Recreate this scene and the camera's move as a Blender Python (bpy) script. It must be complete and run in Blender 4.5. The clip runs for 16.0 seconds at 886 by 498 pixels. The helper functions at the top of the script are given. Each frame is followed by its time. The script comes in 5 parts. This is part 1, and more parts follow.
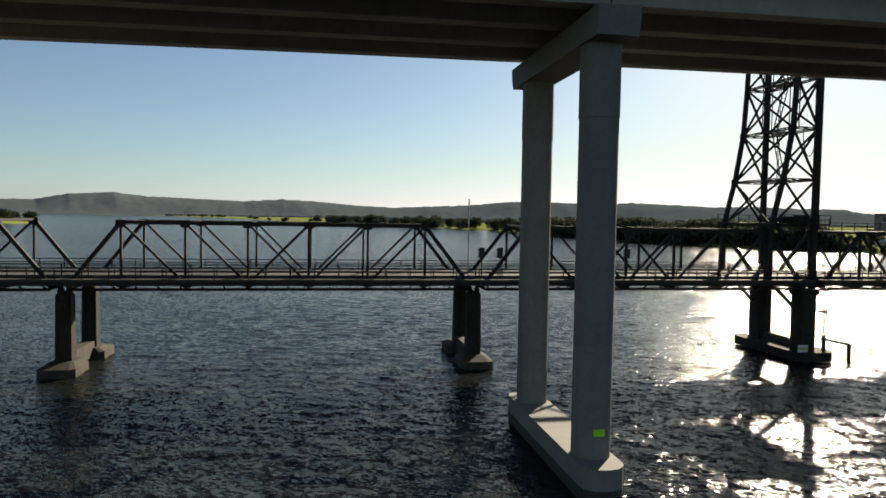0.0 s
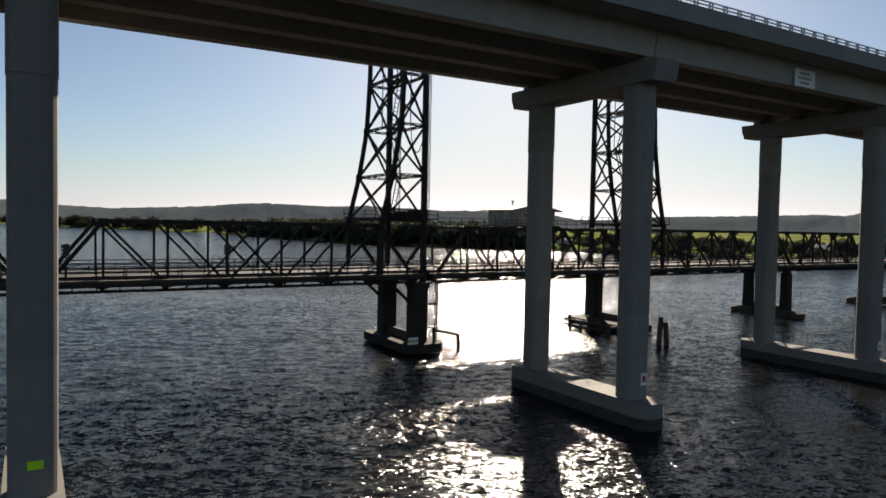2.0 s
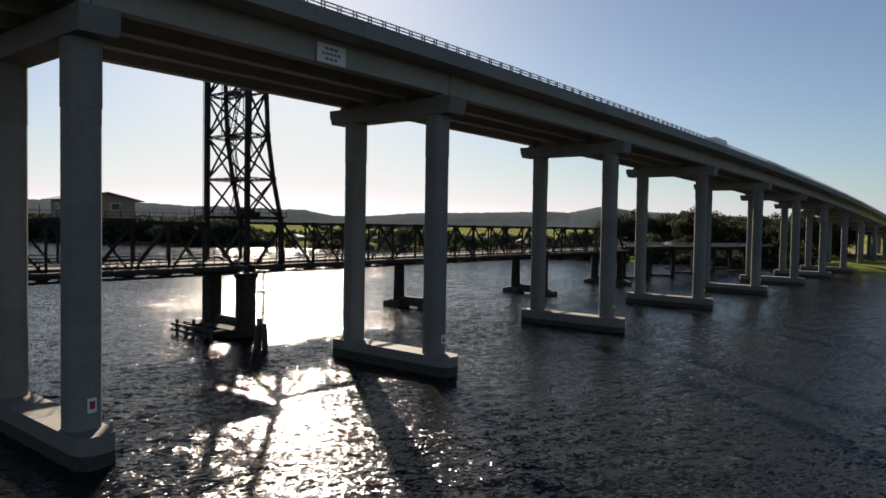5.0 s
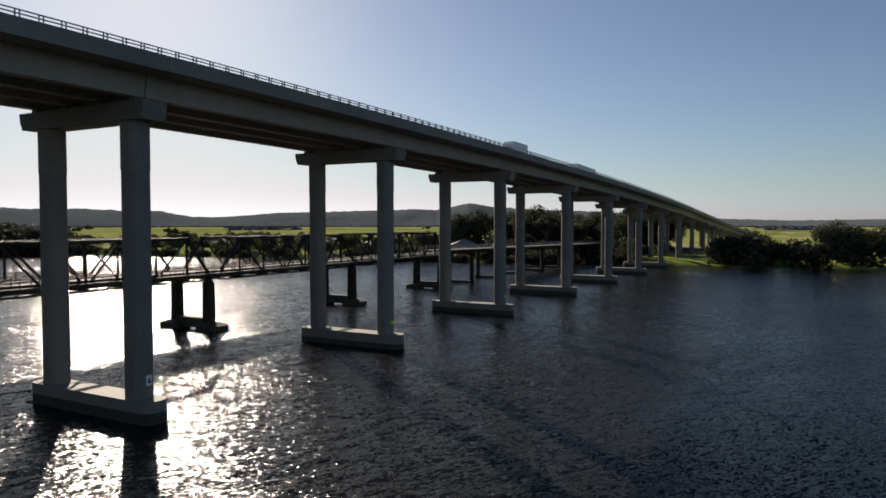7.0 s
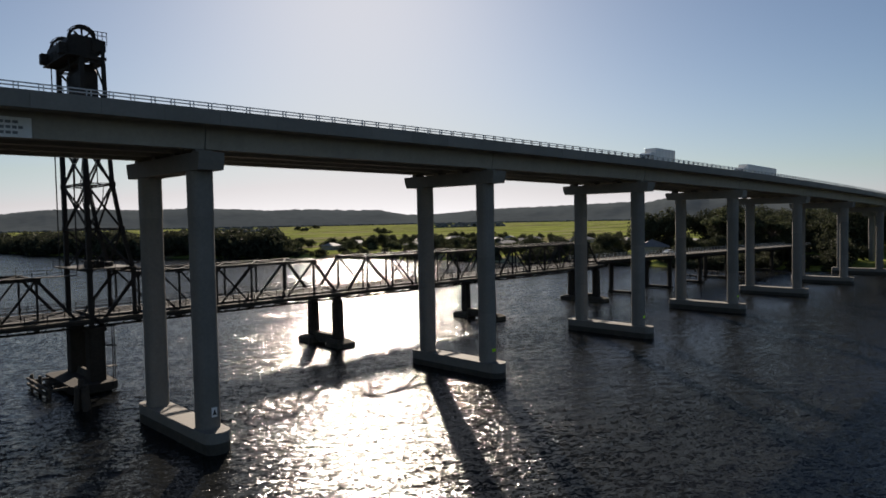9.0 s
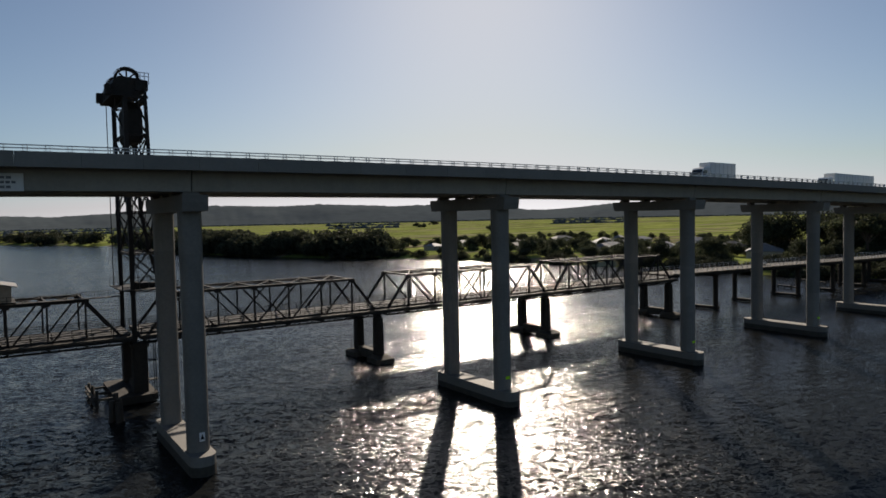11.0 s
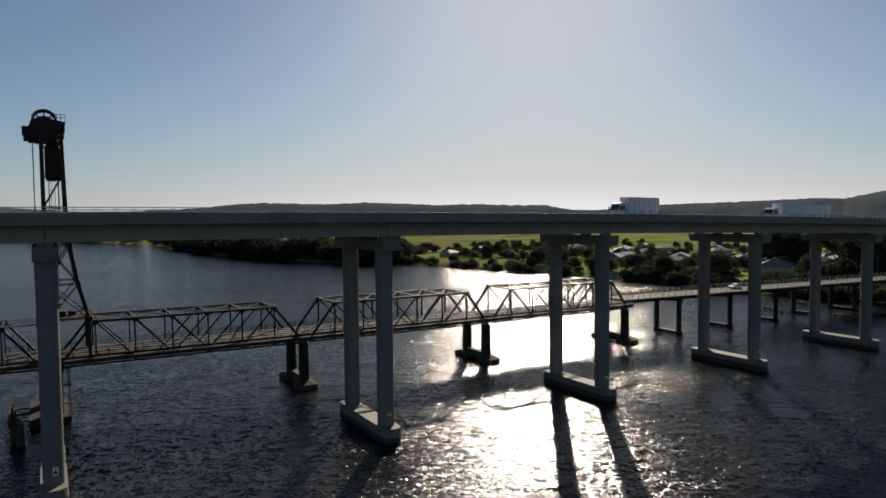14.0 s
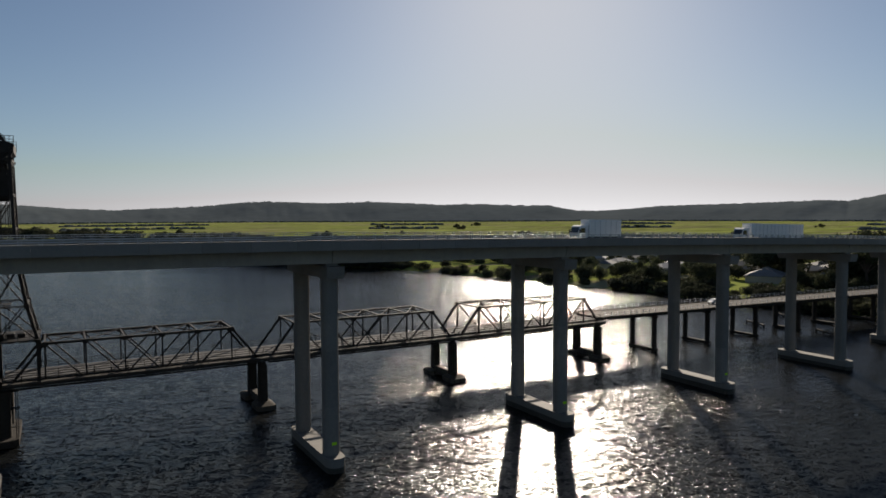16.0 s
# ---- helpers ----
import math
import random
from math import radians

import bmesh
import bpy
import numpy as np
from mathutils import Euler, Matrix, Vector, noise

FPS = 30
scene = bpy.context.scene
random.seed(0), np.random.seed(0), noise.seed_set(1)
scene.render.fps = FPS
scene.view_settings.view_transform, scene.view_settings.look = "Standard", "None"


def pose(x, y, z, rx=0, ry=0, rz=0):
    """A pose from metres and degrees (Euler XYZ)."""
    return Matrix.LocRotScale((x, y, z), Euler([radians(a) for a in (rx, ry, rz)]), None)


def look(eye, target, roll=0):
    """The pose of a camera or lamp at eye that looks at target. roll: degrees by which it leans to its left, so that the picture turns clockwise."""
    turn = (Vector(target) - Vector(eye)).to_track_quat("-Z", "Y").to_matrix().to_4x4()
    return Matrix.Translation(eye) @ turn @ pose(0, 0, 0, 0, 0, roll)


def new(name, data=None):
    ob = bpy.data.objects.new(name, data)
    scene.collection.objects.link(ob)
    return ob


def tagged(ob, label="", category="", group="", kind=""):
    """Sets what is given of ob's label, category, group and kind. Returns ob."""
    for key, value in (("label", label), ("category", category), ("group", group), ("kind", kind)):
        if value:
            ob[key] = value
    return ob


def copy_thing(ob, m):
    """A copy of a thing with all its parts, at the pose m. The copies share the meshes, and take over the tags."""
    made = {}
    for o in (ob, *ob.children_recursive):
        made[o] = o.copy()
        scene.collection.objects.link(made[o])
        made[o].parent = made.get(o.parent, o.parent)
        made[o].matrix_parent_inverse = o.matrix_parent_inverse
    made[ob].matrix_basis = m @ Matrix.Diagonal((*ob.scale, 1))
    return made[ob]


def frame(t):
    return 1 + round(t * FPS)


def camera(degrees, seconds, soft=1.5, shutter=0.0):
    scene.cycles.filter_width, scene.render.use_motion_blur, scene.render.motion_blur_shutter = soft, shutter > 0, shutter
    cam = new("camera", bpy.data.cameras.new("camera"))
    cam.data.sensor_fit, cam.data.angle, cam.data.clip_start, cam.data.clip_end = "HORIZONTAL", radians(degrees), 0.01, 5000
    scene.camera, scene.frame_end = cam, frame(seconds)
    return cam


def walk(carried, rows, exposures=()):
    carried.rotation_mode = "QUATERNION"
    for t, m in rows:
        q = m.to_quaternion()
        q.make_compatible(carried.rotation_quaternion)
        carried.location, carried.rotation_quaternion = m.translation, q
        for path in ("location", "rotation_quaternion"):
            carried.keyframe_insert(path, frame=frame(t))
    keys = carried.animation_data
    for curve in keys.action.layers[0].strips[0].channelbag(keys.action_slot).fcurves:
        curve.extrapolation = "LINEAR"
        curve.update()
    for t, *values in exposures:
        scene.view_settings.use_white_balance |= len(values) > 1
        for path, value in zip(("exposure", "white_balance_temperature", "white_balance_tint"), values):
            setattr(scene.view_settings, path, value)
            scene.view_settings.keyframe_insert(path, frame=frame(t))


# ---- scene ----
cam = camera(65.8, 16.0, soft=1.65)
# seconds, x, y, z, and the three turns in degrees
PATH = [
    (0, -17.34, -40.82, 17.51, 87.30, -0.96, -9.68),
    (0.5, -12.86, -40.44, 17.21, 87.55, -1.08, -15.90),
    (1, -8.73, -39.99, 16.98, 87.74, -1.24, -22.25),
    (1.5, -4.52, -39.95, 16.81, 87.89, -1.24, -27.11),
    (2, -0.35, -40.67, 16.76, 87.90, -1.15, -31.12),
    (2.5, 3.61, -41.39, 16.74, 87.82, -1.20, -35.05),
    (3, 7.86, -42.05, 16.65, 87.84, -1.17, -38.72),
    (5.5, 27.16, -49.59, 16.73, 87.96, -0.86, -54.73),
    (6, 31.09, -51.38, 17.48, 87.94, -0.60, -58.82),
    (6.5, 34.50, -53.97, 18.23, 87.89, -0.28, -61.03),
    (7, 38.13, -56.25, 19.01, 87.87, 0.02, -61.69),
    (7.5, 41.53, -58.19, 19.98, 87.74, 0.17, -61.05),
    (8, 44.37, -61.22, 20.99, 87.66, 0.84, -53.52),
    (8.5, 47.51, -64.26, 22.22, 87.58, 1.04, -47.37),
    (9, 50.58, -66.98, 23.33, 87.55, 1.08, -44.39),
    (9.5, 53.75, -69.61, 24.52, 87.41, 1.19, -41.71),
    (10, 56.85, -72.16, 25.44, 87.43, 1.23, -39.05),
    (12.5, 72.55, -84.61, 31.02, 87.10, 0.92, -30.16),
    (13, 75.94, -87.12, 31.79, 87.19, 0.81, -30.11),
    (13.5, 79.23, -89.54, 32.64, 87.23, 0.65, -30.09),
    (14, 82.42, -91.97, 33.62, 87.20, 0.57, -30.07),
    (14.5, 85.54, -93.65, 34.85, 87.06, 0.38, -29.98),
    (15, 87.75, -94.37, 35.90, 87.04, 0.35, -30.02),
    (15.5, 89.31, -94.66, 36.89, 87.06, 0.31, -29.94),
    (16, 90.74, -94.76, 37.70, 87.12, 0.21, -29.67),
]
walk(cam, [(t, pose(*row)) for t, *row in PATH], exposures=[(0.0, 0.9, 7400, 7), (0.5, 0.72, 7400, 9), (1.0, 0.66, 7250, 11), (3.0, 0.82, 7350, 15), (5.5, 0.65, 7200, 15), (7.0, 0.55, 7150, 15), (9.0, 0.42, 7100, 15), (12.5, 0.2, 7000, 13), (16.0, 0.16, 7000, 13)])

# ---- light ----
SUN_EL, SUN_AZ = 21.5, 37.8  # degrees; azimuth from +y towards +x
world = bpy.data.worlds.new("sky")
scene.world = world
world.use_nodes = True
wn = world.node_tree.nodes
sky = wn.new("ShaderNodeTexSky")
sky.sky_type, sky.sun_disc = "NISHITA", False
sky.sun_elevation, sky.sun_rotation = radians(SUN_EL), radians(SUN_AZ)
sky.air_density, sky.dust_density, sky.ozone_density = 0.85, 0.42, 3.8
wn["Background"].inputs["Strength"].default_value = 0.056
tint = wn.new("ShaderNodeVectorMath")  # clear, slightly teal coastal air over the whole sky
tint.operation = "MULTIPLY"
tint.inputs[1].default_value = (0.96, 1.0, 1.0)
pale = wn.new("ShaderNodeHueSaturation")
pale.inputs["Saturation"].default_value = 0.95
split, join, whiten = wn.new("ShaderNodeSeparateColor"), wn.new("ShaderNodeCombineColor"), wn.new("ShaderNodeMath")
whiten.operation = "MAXIMUM"  # sea haze: the low sky turns white rather than yellow
greyen = wn.new("ShaderNodeMath")
greyen.operation = "MAXIMUM"
world.node_tree.links.new(sky.outputs["Color"], pale.inputs["Color"])
world.node_tree.links.new(pale.outputs["Color"], split.inputs[0])
world.node_tree.links.new(split.outputs[1], greyen.inputs[0])
world.node_tree.links.new(split.outputs[0], greyen.inputs[1])
world.node_tree.links.new(split.outputs[2], whiten.inputs[0])
cool = wn.new("ShaderNodeMath")
cool.operation = "MULTIPLY"
cool.inputs[1].default_value = 1.07
world.node_tree.links.new(greyen.outputs[0], cool.inputs[0])
world.node_tree.links.new(cool.outputs[0], whiten.inputs[1])
world.node_tree.links.new(split.outputs[0], join.inputs[0])
world.node_tree.links.new(greyen.outputs[0], join.inputs[1])
world.node_tree.links.new(whiten.outputs[0], join.inputs[2])
# haze evens out the brightest part of the sky
level = split.outputs[1]
for operation, value in (("DIVIDE", 10.5), ("POWER", 4.0), ("ADD", 1.0), ("POWER", -0.25)):
    even = wn.new("ShaderNodeMath")
    even.operation = operation
    even.inputs[1].default_value = value
    world.node_tree.links.new(level, even.inputs[0])
    level = even.outputs[0]
hazy = wn.new("ShaderNodeVectorMath")
hazy.operation = "SCALE"
world.node_tree.links.new(join.outputs[0], hazy.inputs[0])
world.node_tree.links.new(level, hazy.inputs["Scale"])
world.node_tree.links.new(hazy.outputs[0], tint.inputs[0])
world.node_tree.links.new(tint.outputs[0], wn["Background"].inputs["Color"])
SUN_DIR = Vector((math.sin(radians(SUN_AZ)) * math.cos(radians(SUN_EL)), math.cos(radians(SUN_AZ)) * math.cos(radians(SUN_EL)), math.sin(radians(SUN_EL))))
sun = new("sun", bpy.data.lights.new("sun", "SUN"))
sun.data.energy, sun.data.angle, sun.data.color = 5.0, radians(0.55), (1.0, 0.93, 0.82)
sun.matrix_world = look(SUN_DIR * 300, (0, 0, 0))

# ---- materials ----


def material(name, colour, rough=0.7, metal=0.0, grain=4.0, blotch=0.25, amount=0.25, bump=0.15, island=0.0, stain=None, spec=0.5):
    """A painted or mineral surface: two scales of variation in world metres, a fine relief, and streaks of a stain colour if given."""
    m = bpy.data.materials.new(name)
    m.use_nodes = True
    nt = m.node_tree
    n, ln = nt.nodes, nt.links.new
    b = n["Principled BSDF"]
    b.inputs["Roughness"].default_value, b.inputs["Metallic"].default_value = rough, metal
    b.inputs["Specular IOR Level"].default_value = spec
    geo = n.new("ShaderNodeNewGeometry")
    fine, large = n.new("ShaderNodeTexNoise"), n.new("ShaderNodeTexNoise")
    fine.inputs["Scale"].default_value, large.inputs["Scale"].default_value = grain, blotch
    fine.inputs["Detail"].default_value, large.inputs["Detail"].default_value = 6, 4
    ln(geo.outputs["Position"], fine.inputs["Vector"])
    ln(geo.outputs["Position"], large.inputs["Vector"])
    add = n.new("ShaderNodeMath")
    add.operation = "ADD"
    ln(fine.outputs["Fac"], add.inputs[0])
    ln(large.outputs["Fac"], add.inputs[1])
    ramp = n.new("ShaderNodeMapRange")
    ramp.inputs["From Min"].default_value, ramp.inputs["From Max"].default_value = 0.6, 1.4
    ramp.inputs["To Min"].default_value, ramp.inputs["To Max"].default_value = 1 - amount, 1 + amount
    ln(add.outputs[0], ramp.inputs["Value"])
    value = ramp.outputs["Result"]
    if island:
        info = n.new("ShaderNodeObjectInfo")
        iv = n.new("ShaderNodeMapRange")
        iv.inputs["To Min"].default_value, iv.inputs["To Max"].default_value = 1 - island, 1 + island
        ln(info.outputs["Random"], iv.inputs["Value"])
        mul = n.new("ShaderNodeMath")
        mul.operation = "MULTIPLY"
        ln(value, mul.inputs[0])
        ln(iv.outputs["Result"], mul.inputs[1])
        value = mul.outputs[0]
    col = n.new("ShaderNodeVectorMath")
    col.operation = "SCALE"
    col.inputs[0].default_value = colour
    ln(value, col.inputs["Scale"])
    out = col.outputs[0]
    if stain:
        stretch = n.new("ShaderNodeVectorMath")
        stretch.operation = "MULTIPLY"
        stretch.inputs[1].default_value = (0.7, 0.7, 0.1)
        ln(geo.outputs["Position"], stretch.inputs[0])
        streak = n.new("ShaderNodeTexNoise")
        streak.inputs["Scale"].default_value, streak.inputs["Detail"].default_value = 1.0, 5
        ln(stretch.outputs[0], streak.inputs["Vector"])
        sr = n.new("ShaderNodeMapRange")
        sr.inputs["From Min"].default_value, sr.inputs["From Max"].default_value = 0.5, 0.85
        sr.inputs["To Max"].default_value = 0.55
        ln(streak.outputs["Fac"], sr.inputs["Value"])
        mix = n.new("ShaderNodeMix")
        mix.data_type = "RGBA"
        ln(sr.outputs["Result"], mix.inputs["Factor"])
        ln(out, mix.inputs["A"])
        mix.inputs["B"].default_value = (*stain, 1)
        out = mix.outputs["Result"]
    ln(out, b.inputs["Base Color"])
    if bump:
        bp = n.new("ShaderNodeBump")
        bp.inputs["Strength"].default_value, bp.inputs["Distance"].default_value = bump, 0.02
        ln(fine.outputs["Fac"], bp.inputs["Height"])
        ln(bp.outputs["Normal"], b.inputs["Normal"])
    return m


CONCRETE = material("concrete", (0.195, 0.18, 0.157), 0.8, grain=3.0, blotch=0.3, amount=0.16, island=0.11, stain=(0.165, 0.155, 0.13), bump=0.2)
PANEL = material("panel_concrete", (0.215, 0.2, 0.175), 0.8, grain=3.0, blotch=0.3, amount=0.14, stain=(0.22, 0.215, 0.19), bump=0.2, island=0.08)
# precast girders, made paler to stand for sunlight thrown up off the water
WATERLIT_GIRDER = material("waterlit_girder_concrete", (0.35, 0.325, 0.28), 0.75, grain=2.5, blotch=0.2, amount=0.12, stain=(0.24, 0.23, 0.20), bump=0.15)
WET_CONCRETE = material("wet_concrete", (0.05, 0.043, 0.032), 0.8, grain=3.0, blotch=0.8, amount=0.4, bump=0.3)
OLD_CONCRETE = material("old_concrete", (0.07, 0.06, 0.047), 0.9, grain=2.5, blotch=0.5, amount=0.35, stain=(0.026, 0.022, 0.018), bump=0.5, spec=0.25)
# weathered columns and caps, with their backlit shade put into a darker colour
SHADED_OLD_CONCRETE = material("shaded_old_concrete", (0.036, 0.03, 0.024), 0.9, grain=2.5, blotch=0.5, amount=0.35, stain=(0.016, 0.014, 0.012), bump=0.5, spec=0.25)
STEEL = material("painted_steel", (0.022, 0.02, 0.018), 0.7, grain=3.0, blotch=0.6, amount=0.35, stain=(0.04, 0.024, 0.016), bump=0.3, spec=0.25)
RAIL = material("galvanised_rail", (0.42, 0.43, 0.44), 0.45, 0.7, grain=5, amount=0.15, bump=0.05)
ASPHALT = material("asphalt", (0.05, 0.05, 0.052), 0.9, grain=8, amount=0.25, bump=0.4)
TIMBER = material("old_timber", (0.05, 0.042, 0.034), 0.9, grain=5, amount=0.35, bump=0.5)
GREEN_PLATE = material("reflective_green", (0.45, 0.85, 0.02), 0.4, grain=2, amount=0.05, bump=0)
WHITE = material("white_paint", (0.8, 0.8, 0.78), 0.5, grain=2, amount=0.06, bump=0.03)
INK = material("dark_marking", (0.03, 0.03, 0.035), 0.6, grain=2, amount=0.1, bump=0)
RED = material("red_marking", (0.5, 0.03, 0.03), 0.5, grain=2, amount=0.1, bump=0)
RUBBER = material("rubber", (0.025, 0.025, 0.025), 0.85, grain=6, amount=0.2, bump=0.1)
GLASS = material("dark_glass", (0.02, 0.025, 0.03), 0.08, grain=1, amount=0.05, bump=0, spec=0.8)
ROOF = material("roof_sheet", (0.21, 0.205, 0.20), 0.75, grain=2, amount=0.2, bump=0.1, island=0.5, spec=0.2)
WALL = material("house_wall", (0.5, 0.46, 0.4), 0.8, grain=2, amount=0.12, bump=0.1, island=0.3)
BARK = material("bark", (0.08, 0.06, 0.045), 0.9, grain=3, amount=0.3, bump=0.5)


def leaf_material(name, colour):
    m = bpy.data.materials.new(name)
    m.use_nodes = True
    n, ln = m.node_tree.nodes, m.node_tree.links.new
    b = n["Principled BSDF"]
    b.inputs["Roughness"].default_value = 0.8
    b.inputs["Specular IOR Level"].default_value = 0.1
    geo, info = n.new("ShaderNodeNewGeometry"), n.new("ShaderNodeObjectInfo")
    mr, mo, mu = n.new("ShaderNodeMapRange"), n.new("ShaderNodeMapRange"), n.new("ShaderNodeMath")
    mr.inputs["To Min"].default_value, mr.inputs["To Max"].default_value = 0.55, 1.5
    mo.inputs["To Min"].default_value, mo.inputs["To Max"].default_value = 0.7, 1.35
    mu.operation = "MULTIPLY"
    ln(geo.outputs["Random Per Island"], mr.inputs["Value"])
    ln(info.outputs["Random"], mo.inputs["Value"])
    ln(mr.outputs[0], mu.inputs[0])
    ln(mo.outputs[0], mu.inputs[1])
    col = n.new("ShaderNodeVectorMath")
    col.operation = "SCALE"
    col.inputs[0].default_value = colour
    ln(mu.outputs[0], col.inputs["Scale"])
    ln(col.outputs[0], b.inputs["Base Color"])
    tr = n.new("ShaderNodeBsdfTranslucent")
    ln(col.outputs[0], tr.inputs["Color"])
    mix = n.new("ShaderNodeMixShader")
    mix.inputs[0].default_value = 0.3
    ln(b.outputs[0], mix.inputs[1])
    ln(tr.outputs[0], mix.inputs[2])
    ln(mix.outputs[0], n["Material Output"].inputs["Surface"])
    return m


LEAF = leaf_material("leaves_dark", (0.055, 0.062, 0.036))
LEAF_B = leaf_material("leaves_olive", (0.075, 0.085, 0.045))
MANGROVE = leaf_material("leaves_mangrove", (0.048, 0.053, 0.033))


def water_material():
    """River water: the surface leans this way and that by sums of noise, in waves and ripples of true size."""
    m = bpy.data.materials.new("river_water")
    m.use_nodes = True
    n, ln = m.node_tree.nodes, m.node_tree.links.new
    b = n["Principled BSDF"]
    b.inputs["Base Color"].default_value = (0.0125, 0.0135, 0.0135, 1)
    b.inputs["Roughness"].default_value, b.inputs["IOR"].default_value = 0.115, 1.135
    geo = n.new("ShaderNodeNewGeometry")
    turn = n.new("ShaderNodeMapping")
    turn.vector_type = "TEXTURE"
    turn.inputs["Rotation"].default_value = (0, 0, WIND - radians(90))
    turn.inputs["Scale"].default_value = (1.7, 1.0, 1.0)
    ln(geo.outputs["Position"], turn.inputs["Vector"])
    total = None
    for scale, weight in WAVES:
        t = n.new("ShaderNodeTexNoise")
        t.inputs["Scale"].default_value, t.inputs["Detail"].default_value = scale, 1.5
        t.inputs["Distortion"].default_value = 0.3
        ln(turn.outputs[0], t.inputs["Vector"])
        k = n.new("ShaderNodeVectorMath")
        k.operation = "MULTIPLY_ADD"
        k.inputs[1].default_value = (0.9 * weight, weight, 0)
        k.inputs[2].default_value = (-0.45 * weight, -0.5 * weight, 0)
        ln(t.outputs["Color"], k.inputs[0])
        if total:
            plus = n.new("ShaderNodeVectorMath")
            ln(total, plus.inputs[0])
            ln(k.outputs[0], plus.inputs[1])
            total = plus.outputs[0]
        else:
            total = k.outputs[0]
    # gusts: patches and lanes of rougher and calmer water
    lanes = n.new("ShaderNodeMapping")
    lanes.vector_type = "TEXTURE"
    lanes.inputs["Rotation"].default_value = (0, 0, WIND - radians(90))
    lanes.inputs["Scale"].default_value = (3.0, 1.0, 1.0)
    ln(geo.outputs["Position"], lanes.inputs["Vector"])
    gust = n.new("ShaderNodeTexNoise")
    gust.inputs["Scale"].default_value, gust.inputs["Detail"].default_value = 0.05, 3
    ln(lanes.outputs[0], gust.inputs["Vector"])
    force = n.new("ShaderNodeMapRange")
    force.inputs["From Min"].default_value, force.inputs["From Max"].default_value = 0.3, 0.7
    force.inputs["To Min"].default_value, force.inputs["To Max"].default_value = 0.65, 1.45
    ln(gust.outputs["Fac"], force.inputs["Value"])
    heading = n.new("ShaderNodeVectorRotate")
    heading.rotation_type = "Z_AXIS"
    heading.inputs["Angle"].default_value = WIND - radians(90)
    ln(total, heading.inputs["Vector"])
    blown = n.new("ShaderNodeVectorMath")
    blown.operation = "SCALE"
    ln(heading.outputs[0], blown.inputs[0])
    ln(force.outputs["Result"], blown.inputs["Scale"])
    up = n.new("ShaderNodeVectorMath")
    ln(geo.outputs["Normal"], up.inputs[1])
    ln(blown.outputs[0], up.inputs[0])
    unit = n.new("ShaderNodeVectorMath")
    unit.operation = "NORMALIZE"
    ln(up.outputs[0], unit.inputs[0])
    ln(unit.outputs[0], b.inputs["Normal"])
    return m


WIND = radians(62)  # the way in which the waves run
WAVES = ((0.25, 0.2), (1.4, 0.55), (3.6, 1.0), (8.5, 0.85))  # ripples per metre, steepness
WATER = water_material()


def ground_material():
    """Fields in strips of several greens, rough grass and bare earth."""
    m = bpy.data.materials.new("fields")
    m.use_nodes = True
    n, ln = m.node_tree.nodes, m.node_tree.links.new
    b = n["Principled BSDF"]
    b.inputs["Roughness"].default_value = 0.9
    b.inputs["Specular IOR Level"].default_value = 0.0
    geo = n.new("ShaderNodeNewGeometry")
    mp = n.new("ShaderNodeMapping")
    mp.inputs["Rotation"].default_value = (0, 0, radians(35))
    mp.inputs["Scale"].default_value = (0.0013, 0.0095, 0)
    ln(geo.outputs["Position"], mp.inputs["Vector"])
    vor = n.new("ShaderNodeTexVoronoi")
    vor.distance = "CHEBYCHEV"
    vor.inputs["Randomness"].default_value = 0.7
    ln(mp.outputs[0], vor.inputs["Vector"])
    sep = n.new("ShaderNodeSeparateColor")
    ln(vor.outputs["Color"], sep.inputs[0])
    ramp = n.new("ShaderNodeValToRGB")
    ramp.color_ramp.interpolation = "CONSTANT"
    stops = ((0.0, (0.20, 0.235, 0.065)), (0.22, (0.27, 0.30, 0.085)), (0.4, (0.13, 0.15, 0.055)), (0.52, (0.22, 0.19, 0.12)), (0.64, (0.25, 0.285, 0.08)), (0.8, (0.17, 0.20, 0.06)), (0.92, (0.27, 0.25, 0.15)))
    for i, (p, c) in enumerate(stops):
        e = ramp.color_ramp.elements[i] if i < 2 else ramp.color_ramp.elements.new(p)
        e.position, e.color = p, (*c, 1)
    ln(sep.outputs[0], ramp.inputs["Fac"])
    nz = n.new("ShaderNodeTexNoise")
    nz.inputs["Scale"].default_value, nz.inputs["Detail"].default_value = 0.03, 8
    ln(geo.outputs["Position"], nz.inputs["Vector"])
    mr = n.new("ShaderNodeMapRange")
    mr.inputs["From Min"].default_value, mr.inputs["From Max"].default_value = 0.3, 0.7
    mr.inputs["To Min"].default_value, mr.inputs["To Max"].default_value = 0.6, 1.35
    ln(nz.outputs["Fac"], mr.inputs["Value"])
    sc = n.new("ShaderNodeVectorMath")
    sc.operation = "SCALE"
    ln(ramp.outputs["Color"], sc.inputs[0])
    ln(mr.outputs[0], sc.inputs["Scale"])
    ln(sc.outputs[0], b.inputs["Base Color"])
    return m


FIELDS = ground_material()
# wooded hills, with the blue-grey of distance haze mixed into the colour
HAZED_FOREST = material("hazed_forest_hill", (0.108, 0.126, 0.132), 0.95, grain=0.02, blotch=0.003, amount=0.16, bump=0.1, spec=0.0)
HAZED_FOREST.node_tree.nodes["Bump"].inputs["Distance"].default_value = 5.0  # crowns of the woods

